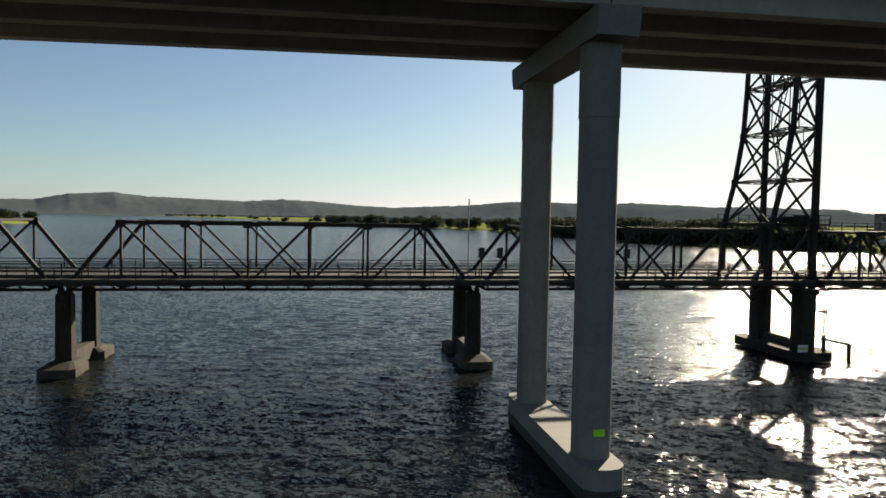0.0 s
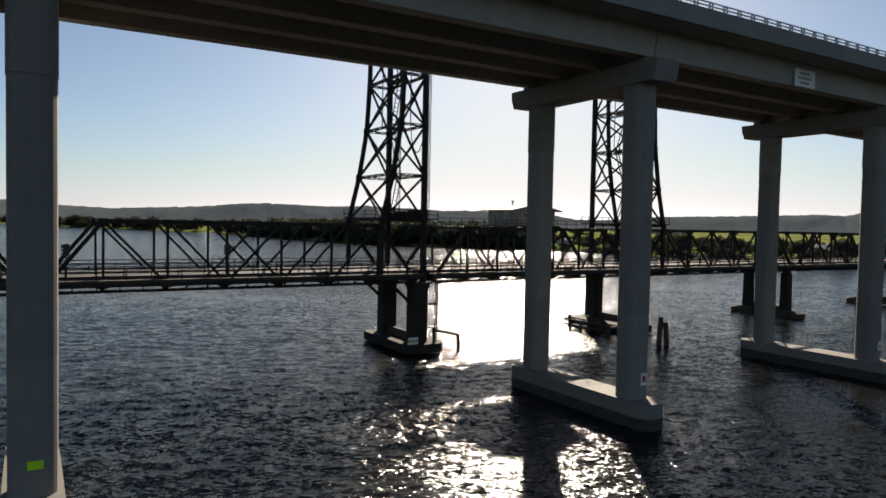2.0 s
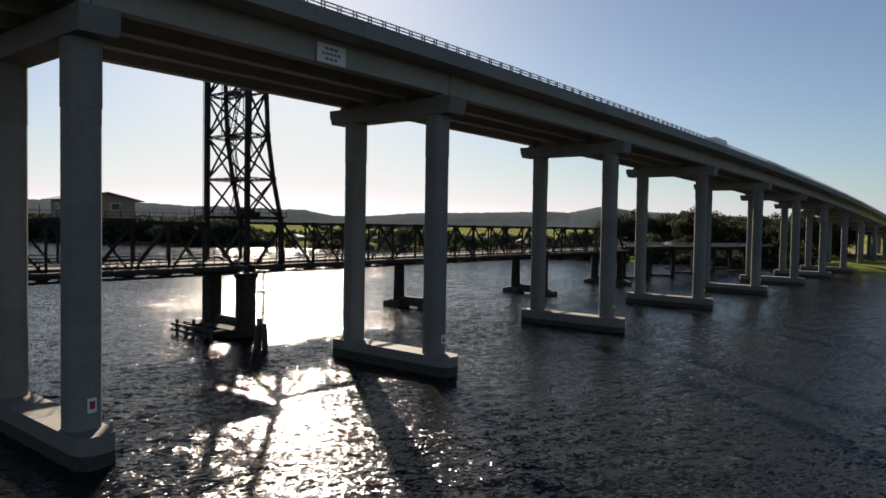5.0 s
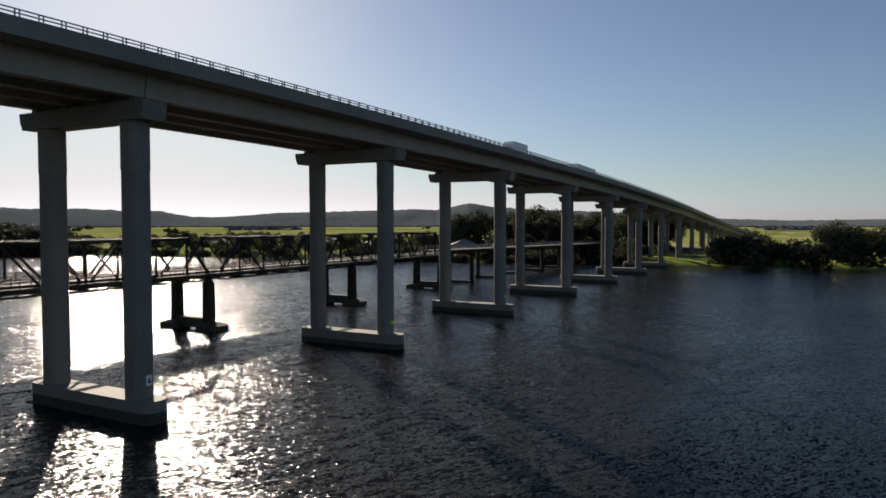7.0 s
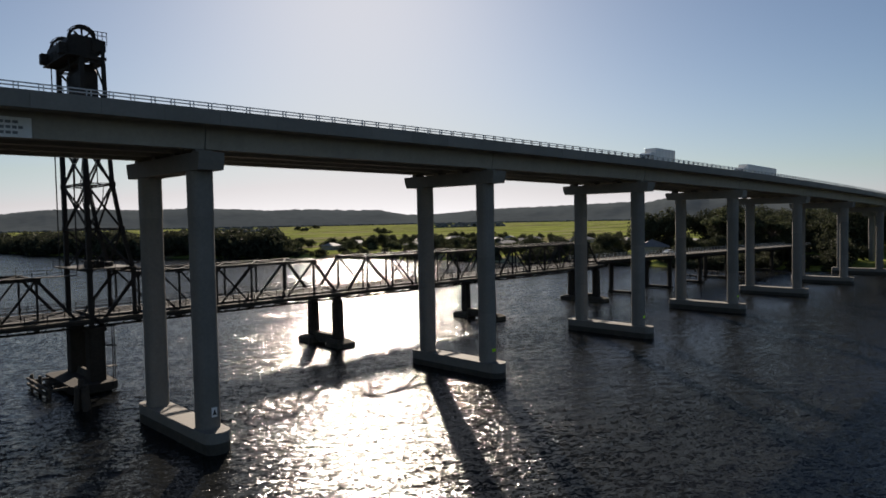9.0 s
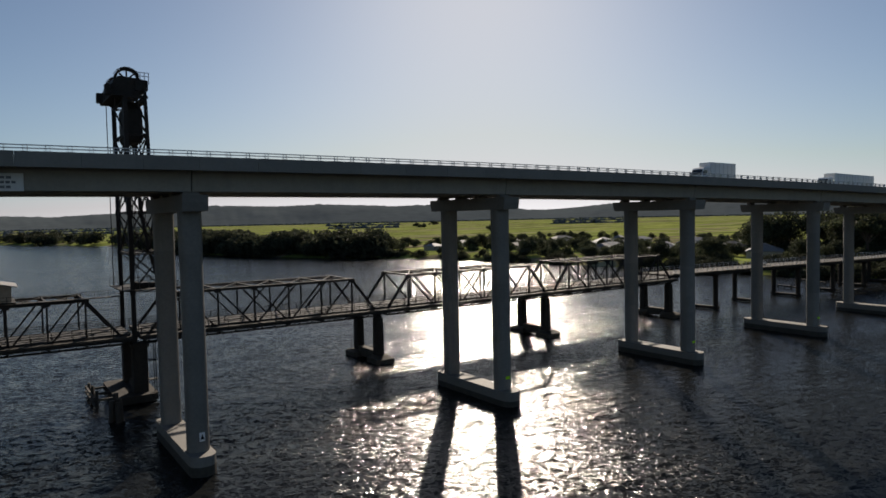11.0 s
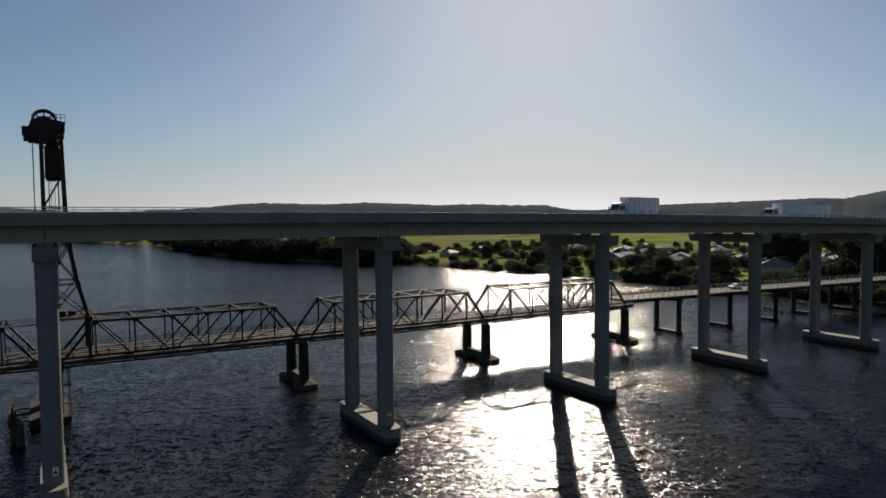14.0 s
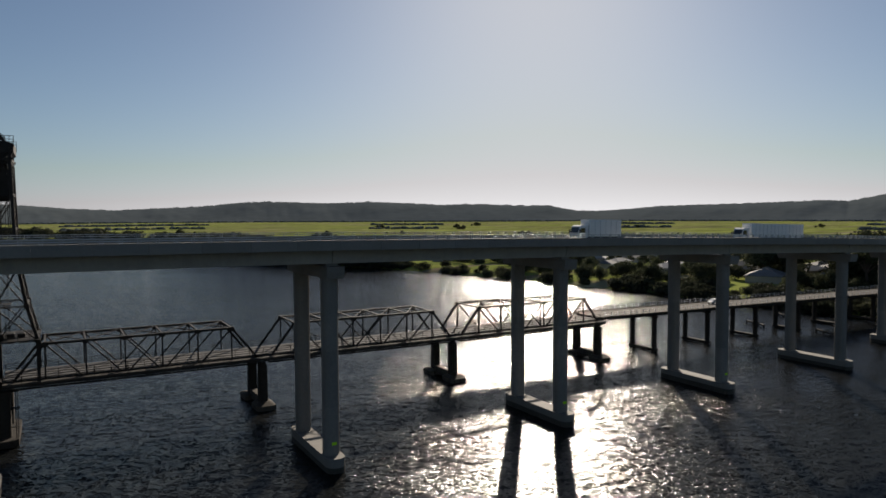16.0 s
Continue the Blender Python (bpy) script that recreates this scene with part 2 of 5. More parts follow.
# ---- mesh helpers ----


def finish(name, bm, mat, parent=None, label=""):
    bmesh.ops.recalc_face_normals(bm, faces=bm.faces)
    me = bpy.data.meshes.new(name)
    bm.to_mesh(me)
    bm.free()
    me.materials.append(mat)
    ob = new(name, me)
    if parent:
        ob.parent = parent
    if label:
        ob["label"] = label
    return ob


def part(name, bm, mat, parent, label=""):
    """A mesh object under a thing or a part, both built in the thing's own coordinates."""
    return finish(name, bm, mat, parent, label)


def thing(name, at=(0, 0, 0), **tags):
    ob = new(name)
    ob.location = at
    return tagged(ob, **tags)


def box(bm, lo, hi, bevel=0.0):
    v = [bm.verts.new((x, y, z)) for z in (lo[2], hi[2]) for y in (lo[1], hi[1]) for x in (lo[0], hi[0])]
    fs = [bm.faces.new([v[i] for i in q]) for q in ((0, 2, 3, 1), (4, 5, 7, 6), (0, 1, 5, 4), (2, 6, 7, 3), (0, 4, 6, 2), (1, 3, 7, 5))]
    if bevel:
        bmesh.ops.bevel(bm, geom=list({e for f in fs for e in f.edges}), offset=bevel, segments=1, affect="EDGES")
    return bm


def beam(bm, a, b, w, h, up=(0, 0, 1)):
    """A straight bar from a to b, w across and h along up."""
    a, b = Vector(a), Vector(b)
    d = (b - a).normalized()
    u = Vector(up)
    s = d.cross(u)
    if s.length < 1e-3:
        s = d.cross(Vector((1, 0, 0)))
    s.normalize()
    u = s.cross(d).normalized()
    v = [bm.verts.new(p + s * i * w / 2 + u * j * h / 2) for p in (a, b) for i, j in ((-1, -1), (1, -1), (1, 1), (-1, 1))]
    for q in ((3, 2, 1, 0), (4, 5, 6, 7), (0, 1, 5, 4), (1, 2, 6, 5), (2, 3, 7, 6), (3, 0, 4, 7)):
        bm.faces.new([v[i] for i in q])
    return bm


def laced(bm, a, b, w, h, up=(0, 0, 1), pitch=0.9):
    """A built-up steel member: two channels tied by lacing bars."""
    a, b = Vector(a), Vector(b)
    d = (b - a).normalized()
    s = d.cross(Vector(up))
    if s.length < 1e-3:
        s = d.cross(Vector((1, 0, 0)))
    s.normalize()
    u = s.cross(d).normalized()
    for k in (-1, 1):
        beam(bm, a + s * k * w * 0.38, b + s * k * w * 0.38, w * 0.24, h, u)
    n = max(2, int((b - a).length / pitch))
    for i in range(n):
        p, q = a.lerp(b, i / n), a.lerp(b, (i + 1) / n)
        k = 1 if i % 2 else -1
        for f in (-1, 1):
            beam(bm, p + s * k * w * 0.3 + u * f * h * 0.44, q - s * k * w * 0.3 + u * f * h * 0.44, 0.09, 0.03, u)
    return bm


def prism(bm, ring, z0, z1, top=None):
    """Closed prism over a plan outline; top: a second outline for the upper end."""
    lo = [bm.verts.new((x, y, z0)) for x, y in ring]
    hi = [bm.verts.new((x, y, z1)) for x, y in (top or ring)]
    n = len(ring)
    for i in range(n):
        bm.faces.new((lo[i], lo[(i + 1) % n], hi[(i + 1) % n], hi[i]))
    bm.faces.new(hi)
    bm.faces.new(lo[::-1])
    return bm


def tube(bm, a, b, r, n=8):
    a, b = Vector(a), Vector(b)
    d = (b - a).normalized()
    s = d.cross(Vector((0, 0, 1)) if abs(d.z) < 0.9 else Vector((1, 0, 0))).normalized()
    u = s.cross(d)
    rings = [[bm.verts.new(p + (s * math.cos(k) + u * math.sin(k)) * r) for k in [2 * math.pi * i / n for i in range(n)]] for p in (a, b)]
    for i in range(n):
        bm.faces.new((rings[0][i], rings[0][(i + 1) % n], rings[1][(i + 1) % n], rings[1][i]))
    bm.faces.new(rings[0][::-1])
    bm.faces.new(rings[1])
    return bm


def sweep(bm, section, xs, zs):
    """A section of (y, z) points carried along x, lifted by zs."""
    rows = [[bm.verts.new((x, y, z + dz)) for y, z in section] for x, dz in zip(xs, zs)]
    n = len(section)
    for r0, r1 in zip(rows, rows[1:]):
        for i in range(n):
            bm.faces.new((r0[i], r0[(i + 1) % n], r1[(i + 1) % n], r1[i]))
    bm.faces.new(rows[0])
    bm.faces.new(rows[-1][::-1])
    return bm


def B():
    return bmesh.new()


# ---- river and land ----
# plan outline of the river, along one bank and back along the other
RIVER = [(430, -4800), (400, -600), (374, -150), (367, -81), (357, -40), (365, -10), (352, 15), (341, 60), (337, 126), (335, 160), (328, 200), (315, 250), (304, 300),
         (288, 345), (258, 390), (230, 455), (212, 560), (206, 700), (196, 820), (150, 970), (60, 1150), (-50, 1450), (-200, 1900), (-440, 2600), (-760, 3250),
         (-1300, 3200), (-1050, 1600), (-520, 1150), (-390, 960), (-405, 850), (-650, 500), (-800, -4800)]


def river_distance(px, py):
    """Distance to the bank in plan: positive on land, negative in the river."""
    best = np.full(px.shape, 1e9)
    inside = np.zeros(px.shape, bool)
    for (x0, y0), (x1, y1) in zip(RIVER, RIVER[1:] + RIVER[:1]):
        dx, dy = x1 - x0, y1 - y0
        t = np.clip(((px - x0) * dx + (py - y0) * dy) / (dx * dx + dy * dy), 0, 1)
        best = np.minimum(best, np.hypot(px - x0 - t * dx, py - y0 - t * dy))
        inside ^= ((y0 > py) != (y1 > py)) & (px < dx * (py - y0) / (dy if dy else 1e-9) + x0)
    return np.where(inside, -best, best)


def land_height(px, py):
    d = river_distance(px, py) + 3.0 * np.sin(px * 0.11 + 2.0 * np.sin(py * 0.07)) * np.cos(py * 0.09)
    rise = np.where(d > 0, 2.6 * (1 - np.exp(-np.maximum(d, 0) / 9.0)), np.maximum(d * 0.35, -4.0))
    return rise + np.where(d > 30, 0.5 * np.sin(px * 0.013) * np.sin(py * 0.017), 0)


def polar_sheet(name, mat, radii, count, height, centre=(120.0, 0.0)):
    ang = np.linspace(0, 2 * np.pi, count, endpoint=False)
    rr, aa = np.meshgrid(radii, ang, indexing="ij")
    px, py = centre[0] + rr * np.cos(aa), centre[1] + rr * np.sin(aa)
    pz = height(px, py)
    verts = np.c_[px.ravel(), py.ravel(), pz.ravel()]
    i = np.arange(len(radii) - 1)[:, None] * count
    j = np.arange(count)[None, :]
    k = (j + 1) % count
    faces = np.stack([i + j, i + count + j, i + count + k, i + k], -1).reshape(-1, 4)
    mid = len(verts)
    verts = np.vstack([verts, [centre[0], centre[1], float(height(np.array([centre[0]]), np.array([centre[1]]))[0])]])
    me = bpy.data.meshes.new(name)
    me.from_pydata(verts.tolist(), [], faces.tolist() + [(int(a), int((a + 1) % count), mid) for a in range(count)])
    me.materials.append(mat)
    for p in me.polygons:
        p.use_smooth = True
    return new(name, me)


radii = np.concatenate([np.linspace(30, 190, 6), np.geomspace(200, 1500, 110), np.geomspace(1560, 4700, 26)])
ground = tagged(polar_sheet("ground", FIELDS, radii, 720, land_height), "flat green fields and grassy river banks", "ground", kind="structure")


def water_sheet(x0, x1, y0, y1, far, step):
    """One sheet of water: low wind waves in the middle reach, dying out towards its edges, and flat water from there to the horizon."""
    xs, ys = np.arange(x0, x1 + step / 2, step), np.arange(y0, y1 + step / 2, step)
    gx, gy = np.meshgrid(xs, ys, indexing="ij")
    z = np.zeros_like(gx)
    rng = np.random.default_rng(3)
    for k in range(34):
        length = 1.15 * (3.4 / 1.15) ** (k / 33)
        way = WIND + rng.normal(0, 0.4)
        ph = 2 * np.pi / length * (gx * math.cos(way) + gy * math.sin(way)) + rng.uniform(0, 6.283)
        swell = 0.6 + 0.4 * np.sin(gx * rng.uniform(-0.05, 0.05) + gy * rng.uniform(-0.05, 0.05) + rng.uniform(0, 6.283))
        z += 0.025 * length / 6.283 * swell * np.sin(ph + 0.35 * np.sin(ph))
    edge = np.minimum(np.minimum(gx - x0, x1 - gx), np.minimum(gy - y0, y1 - gy))
    z *= np.clip(edge / 30, 0, 1)
    nx, ny = len(xs), len(ys)
    verts = np.c_[gx.ravel(), gy.ravel(), z.ravel()]
    a = (np.arange(nx - 1)[:, None] * ny + np.arange(ny - 1)[None, :]).ravel()
    faces = np.stack([a, a + ny, a + ny + 1, a + 1], -1).tolist()
    n = len(verts)
    verts = verts.tolist() + [(-far, -far, 0), (far, -far, 0), (far, far, 0), (-far, far, 0)]
    corner = (0, (nx - 1) * ny, nx * ny - 1, ny - 1)
    faces += [[n + k, n + (k + 1) % 4, corner[(k + 1) % 4], corner[k]] for k in range(4)]
    me = bpy.data.meshes.new("water")
    me.from_pydata(verts, [], faces)
    me.materials.append(WATER)
    me.shade_smooth()
    return new("water", me)


water = tagged(water_sheet(-70, 330, -70, 120, 3760, 0.42), "dark rippled river water glittering in low sun", "water", kind="structure")


def ridge(name, r, profile, depth, label):
    """A wooded ridge round the bridge: its height over an arc of bearings (degrees from +y towards +x), with folds and a tree-broken crest."""
    a = np.arange(profile[0][0], profile[-1][0], 0.07)
    crest = np.interp(a, [p for p, _ in profile], [h for _, h in profile])
    rows = []
    bmr = B()
    steps = 26
    for j in range(steps):
        s = j / (steps - 1)
        row = []
        for b, h in zip(a, crest):
            fold = noise.fractal(Vector((b * 0.35, s * 1.6, r * 0.01)), 1.0, 2.0, 3)
            rough = (0.25 + 1.0 * max(0, s - 0.75) * 4) * noise.noise(Vector((b * 1.7, s * 4.0, 3.0))) + (noise.noise(Vector((b * 5.0, s * 9.0, r * 0.02))) + 0.7 * noise.noise(Vector((b * 12.0, s * 9.0, 7.0)))) * max(0, s - 0.7) * 3
            up = math.sin(s * math.pi * 0.5) ** 1.3 if s < 0.8 else math.sin(0.4 * math.pi) ** 1.3 + (s - 0.8) * 0.35
            z = h * up * (1 + 0.14 * fold * (1 - s)) + (4.0 * rough + 2.5 * fold * (1 - 0.75 * s)) * min(1, s * 6) * min(1, h / 25) - (2 if j == 0 else 0)
            q = r - depth * (1 - s)
            row.append(bmr.verts.new((90 + q * math.sin(radians(b)), -20 + q * math.cos(radians(b)), z)))
        rows.append(row)
    for r0, r1 in zip(rows, rows[1:]):
        for i in range(len(a) - 1):
            bmr.faces.new((r0[i], r0[i + 1], r1[i + 1], r1[i]))
    ob = finish(name, bmr, HAZED_FOREST)
    for p in ob.data.polygons:
        p.use_smooth = True
    return tagged(ob, label, "hill", kind="structure")


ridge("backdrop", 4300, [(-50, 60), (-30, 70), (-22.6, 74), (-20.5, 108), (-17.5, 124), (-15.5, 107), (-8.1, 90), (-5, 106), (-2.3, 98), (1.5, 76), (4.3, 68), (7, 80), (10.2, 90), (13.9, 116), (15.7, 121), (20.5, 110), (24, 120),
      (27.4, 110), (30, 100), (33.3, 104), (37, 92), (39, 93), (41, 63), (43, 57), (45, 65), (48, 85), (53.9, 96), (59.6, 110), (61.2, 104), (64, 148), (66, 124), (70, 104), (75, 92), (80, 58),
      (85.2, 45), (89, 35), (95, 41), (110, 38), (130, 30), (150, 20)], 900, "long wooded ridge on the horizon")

# ---- new road bridge ----
Y0, Y1 = -4.0, 19.7  # outer faces of the two parapets


def pier_x(k):
    return {0: -0.2, 1: 44.1, 2: 82.2, 3: 125.9, 4: 169.5, 5: 213.1}.get(k, 45.2 * k if k < 1 else 213.1 + 43.2 * (k - 5))


def rail_top(x):
    """Height of the top rail along the bridge: a crest curve, then a steady fall."""
    if x > 425:
        return 25.7 - 0.046 * (x - 425)
    return 35.05 - 7.0e-5 * (x - 60) ** 2


def outline(x0, x1, y0, y1, c, steps=3):
    """Rectangle in plan with rounded corners of radius c."""
    pts = []
    for cx, cy, a in ((x1 - c, y1 - c, 0), (x0 + c, y1 - c, 90), (x0 + c, y0 + c, 180), (x1 - c, y0 + c, 270)):
        for i in range(steps + 1):
            t = radians(a + 90 * i / steps)
            pts.append((cx + c * math.cos(t), cy + c * math.sin(t)))
    return pts


def bridge_pier(k, plate):
    x = pier_x(k)
    top = rail_top(x) - 4.5
    on_land = x > 345
    p = thing("bridge_pier", (x, 0, 0), label="pale concrete bridge pier with two tall columns on a pile cap" if not on_land else "pale concrete bridge pier with two columns on grassy land",
              category="bridge pier", group="piers of the road bridge")
    foot = 2.2
    if on_land:
        foot = 1.2
    else:
        bm = B()
        prism(bm, outline(-1.45, 1.45, -2.0, 17.0, 1.3, 4), -2.5, foot)
        cap = part("pile_cap", bm, CONCRETE, p)
        bm = B()
        prism(bm, outline(-1.454, 1.454, -2.004, 17.004, 1.304, 4), -2.4, 0.85 + 0.12 * (k % 3))
        part("tide_band", bm, WET_CONCRETE, cap, "dark wet tide mark along the waterline")
    for cy in (1.0, 14.0):
        # one casting for each pour, with a shallow groove between them and a slightly wider head
        lifts = [foot + 7.2, foot + 15.5, top - 6.4] if top - foot > 20 else []
        ends = [foot - 0.02] + lifts + [top - 1.74]
        for i, (z0, z1) in enumerate(zip(ends, ends[1:])):
            wide = 1.03 if lifts and i == len(ends) - 2 else 1.0
            levels = [(z0, 0.985), (z0 + 0.025, 0.985), (z0 + 0.03, wide), (z1 - 0.03, wide), (z1 - 0.025, 0.985), (z1, 0.985)]
            if i == 0:
                levels = [(z0, wide)] + levels[3:]
            bm = B()
            rings = [[bm.verts.new((a * g, cy + b * g, z)) for a, b in outline(-1.16, 1.16, -1.14, 1.14, 0.8, 4)] for z, g in levels]
            n = len(rings[0])
            for r0, r1 in zip(rings, rings[1:]):
                for j in range(n):
                    bm.faces.new((r0[j], r0[(j + 1) % n], r1[(j + 1) % n], r1[j]))
            part("column_pour", bm, CONCRETE, p)
    bm = B()
    sec = [(-1.9, top), (-1.85, top - 0.8), (-1.62, top - 1.75), (16.95, top - 1.75), (17.35, top - 0.8), (17.4, top)]
    a = [bm.verts.new((-1.35, y, z)) for y, z in sec]
    b = [bm.verts.new((1.35, y, z)) for y, z in sec]
    n = len(sec)
    for i in range(n):
        bm.faces.new((a[i], a[(i + 1) % n], b[(i + 1) % n], b[i]))
    bm.faces.new(a)
    bm.faces.new(b[::-1])
    part("crosshead", bm, CONCRETE, p)
    for gy in GIRDERS:
        bm = B()
        box(bm, (-0.9, gy - 0.45, top - 0.02), (0.9, gy + 0.45, top + 0.38))
        part("bearing_plinth", bm, CONCRETE, p)
    if plate == "green":
        bm = B()
        box(bm, (-0.26, -0.21, 3.7), (0.46, -0.13, 4.15))
        part("plate", bm, GREEN_PLATE, p, "bright yellow-green reflective plate")
    elif plate:
        bm = B()
        box(bm, (-0.1, -0.22, 3.4), (0.5, -0.13, 4.4), 0.01)
        sign = part("sign", bm, WHITE, p, "white navigation sign board")
        bm = B()
        if plate == "triangle":
            v = [bm.verts.new(q) for q in ((-0.02, -0.228, 3.62), (0.42, -0.228, 3.62), (0.2, -0.228, 4.22))]
            bm.faces.new(v)
            bmesh.ops.solidify(bm, geom=list(bm.faces), thickness=0.006)
        else:
            box(bm, (0.01, -0.23, 3.65), (0.39, -0.221, 4.2))
        part("symbol", bm, INK if plate == "triangle" else RED, sign)
    return p


GIRDERS = (0.2, 5.3, 10.4, 15.5)
for k in range(-4, 21):
    bridge_pier(k, {0: "green", 1: "square", 2: "triangle", 3: "green", 4: "green", 5: "green"}.get(k))

# a rail post, shared by all the spans
bm = B()
for dx in (-0.2, 0.15):
    box(bm, (dx, -0.08, 0.0), (dx + 0.05, 0.08, 0.62))
box(bm, (-0.24, -0.14, -0.01), (0.24, 0.14, 0.025))
post_mesh = bpy.data.meshes.new("post")
bm.to_mesh(post_mesh)
bm.free()
post_mesh.materials.append(RAIL)


def bridge_span(k):
    """One span of the deck, from pier k to pier k + 1: girders, slab, parapets and rails."""
    x0, x1 = pier_x(k), pier_x(k + 1)
    s = thing("bridge_span", (0, 0, 0), label="concrete road bridge span with four deep girders and metal-railed parapets", category="bridge span", group="spans of the road bridge")
    xs = [x0 + 0.03 + (x1 - x0 - 0.06) * i / 6 for i in range(7)]
    zs = [rail_top(x) for x in xs]
    for gy in GIRDERS:
        bm = B()
        gx = [x0 + 0.06 + (x1 - x0 - 0.12) * i / 6 for i in range(7)]
        sweep(bm, [(gy - 1.0, -1.88), (gy - 0.95, -2.1), (gy - 0.62, -4.1), (gy + 0.62, -4.1), (gy + 0.95, -2.1), (gy + 1.0, -1.88)], gx, [rail_top(x) for x in gx])
        part("girder", bm, WATERLIT_GIRDER, s)
    bm = B()
    sweep(bm, [(Y0 + 0.25, -1.62), (Y0 + 0.25, -1.8), (GIRDERS[0] - 1.2, -1.87), (GIRDERS[3] + 1.2, -1.87), (Y1 - 0.25, -1.8), (Y1 - 0.25, -1.62)], xs, zs)
    part("slab", bm, WATERLIT_GIRDER, s)
    bm = B()
    sweep(bm, [(Y0 + 0.52, -1.5), (Y0 + 0.52, -1.616), (Y1 - 0.52, -1.616), (Y1 - 0.52, -1.5)], xs, zs)
    part("road_surface", bm, ASPHALT, s)
    for y, d in ((Y0, 1), (Y1, -1)):
        for j in range(7):
            ax, bx = x0 + (x1 - x0) * j / 7 + 0.012, x0 + (x1 - x0) * (j + 1) / 7 - 0.012
            bm = B()
            sweep(bm, [(y, -2.05), (y, -0.62), (y + d * 0.34, -0.6), (y + d * 0.4, -1.2), (y + d * 0.5, -1.45), (y + d * 0.5, -1.616), (y + d * 0.24, -1.616), (y + d * 0.2, -2.05)], [ax, bx], [rail_top(ax), rail_top(bx)])
            part("parapet_panel", bm, PANEL, s)
        for rz in (-0.05, -0.34):
            bm = B()
            sweep(bm, [(y + d * 0.12, rz - 0.05), (y + d * 0.12, rz + 0.05), (y + d * 0.22, rz + 0.05), (y + d * 0.22, rz - 0.05)], xs, zs)
            part("rail", bm, RAIL, s)
        n = 21
        px = [x0 + (x1 - x0) * (i + 0.5) / n for i in range(n)]
        if -1 <= k <= 5:
            for x in px:
                o = new("post", post_mesh)
                o.parent = s
                o.location = (x, y + d * 0.25, rail_top(x) - 0.62)
        else:
            bm = B()
            for x in px:
                z = rail_top(x) - 0.62
                box(bm, (x - 0.07, y + d * 0.16, z), (x + 0.07, y + d * 0.34, z + 0.66))
            tagged(part("posts", bm, RAIL, s), kind="stuff")
    return s


for k in range(-4, 20):
    bridge_span(k)

# clearance board under the parapet
WORN = material("worn_lettering", (0.22, 0.22, 0.23), 0.7, grain=6, amount=0.3, bump=0)
board = thing("clearance_board", (65.0, -0.72, 31.75), label="white board with lines of worn lettering on the girder", category="sign")
bm = B()
box(bm, (-1.7, -0.06, -0.85), (1.7, 0.0, 0.85), 0.02)
part("panel", bm, WHITE, board)
for i, (w, z) in enumerate(((0.8, 0.45), (1.15, 0.0), (0.75, -0.45))):
    n = 5 if i == 1 else 3
    for j in range(n):
        bm = B()
        u = -w + 2 * w * j / n
        box(bm, (u, -0.068, z - 0.12), (u + 2 * w / n - 0.12, -0.058, z + 0.12))
        part("lettering", bm, WORN, board)

# ---- old lift bridge ----
PIERS = (-90.0, -45.0, 0.0, 43.2, 82.9, 125.7, 169.0, 212.6)
YN, YF = 37.0, 46.5  # the two truss planes


def chord(x):
    """Height of the bottom chord."""
    return 9.72 - max(0, (x - 212) * 0.013)


def bar_part(name, parent, a, b, w, h, lace=False):
    bm = B()
    (laced if lace else beam)(bm, a, b, w, h, (0, 1, 0))
    return part(name, bm, STEEL, parent)


def hand_rail(parent, x0, x1, y, z0, z1, posts=True):
    for dz in (1.2, 0.82, 0.42):
        bm = B()
        tube(bm, (x0, y, z0 + dz), (x1, y, z1 + dz), 0.06, 6)
        part("rail", bm, STEEL, parent)
    n = int((x1 - x0) / 2.6)
    for i in range(n + 1):
        t = i / n
        bm = B()
        z = z0 + (z1 - z0) * t
        box(bm, (x0 + (x1 - x0) * t - 0.05, y - 0.05, z - 0.05), (x0 + (x1 - x0) * t + 0.05, y + 0.05, z + 1.24))
        part("rail_post", bm, STEEL, parent)


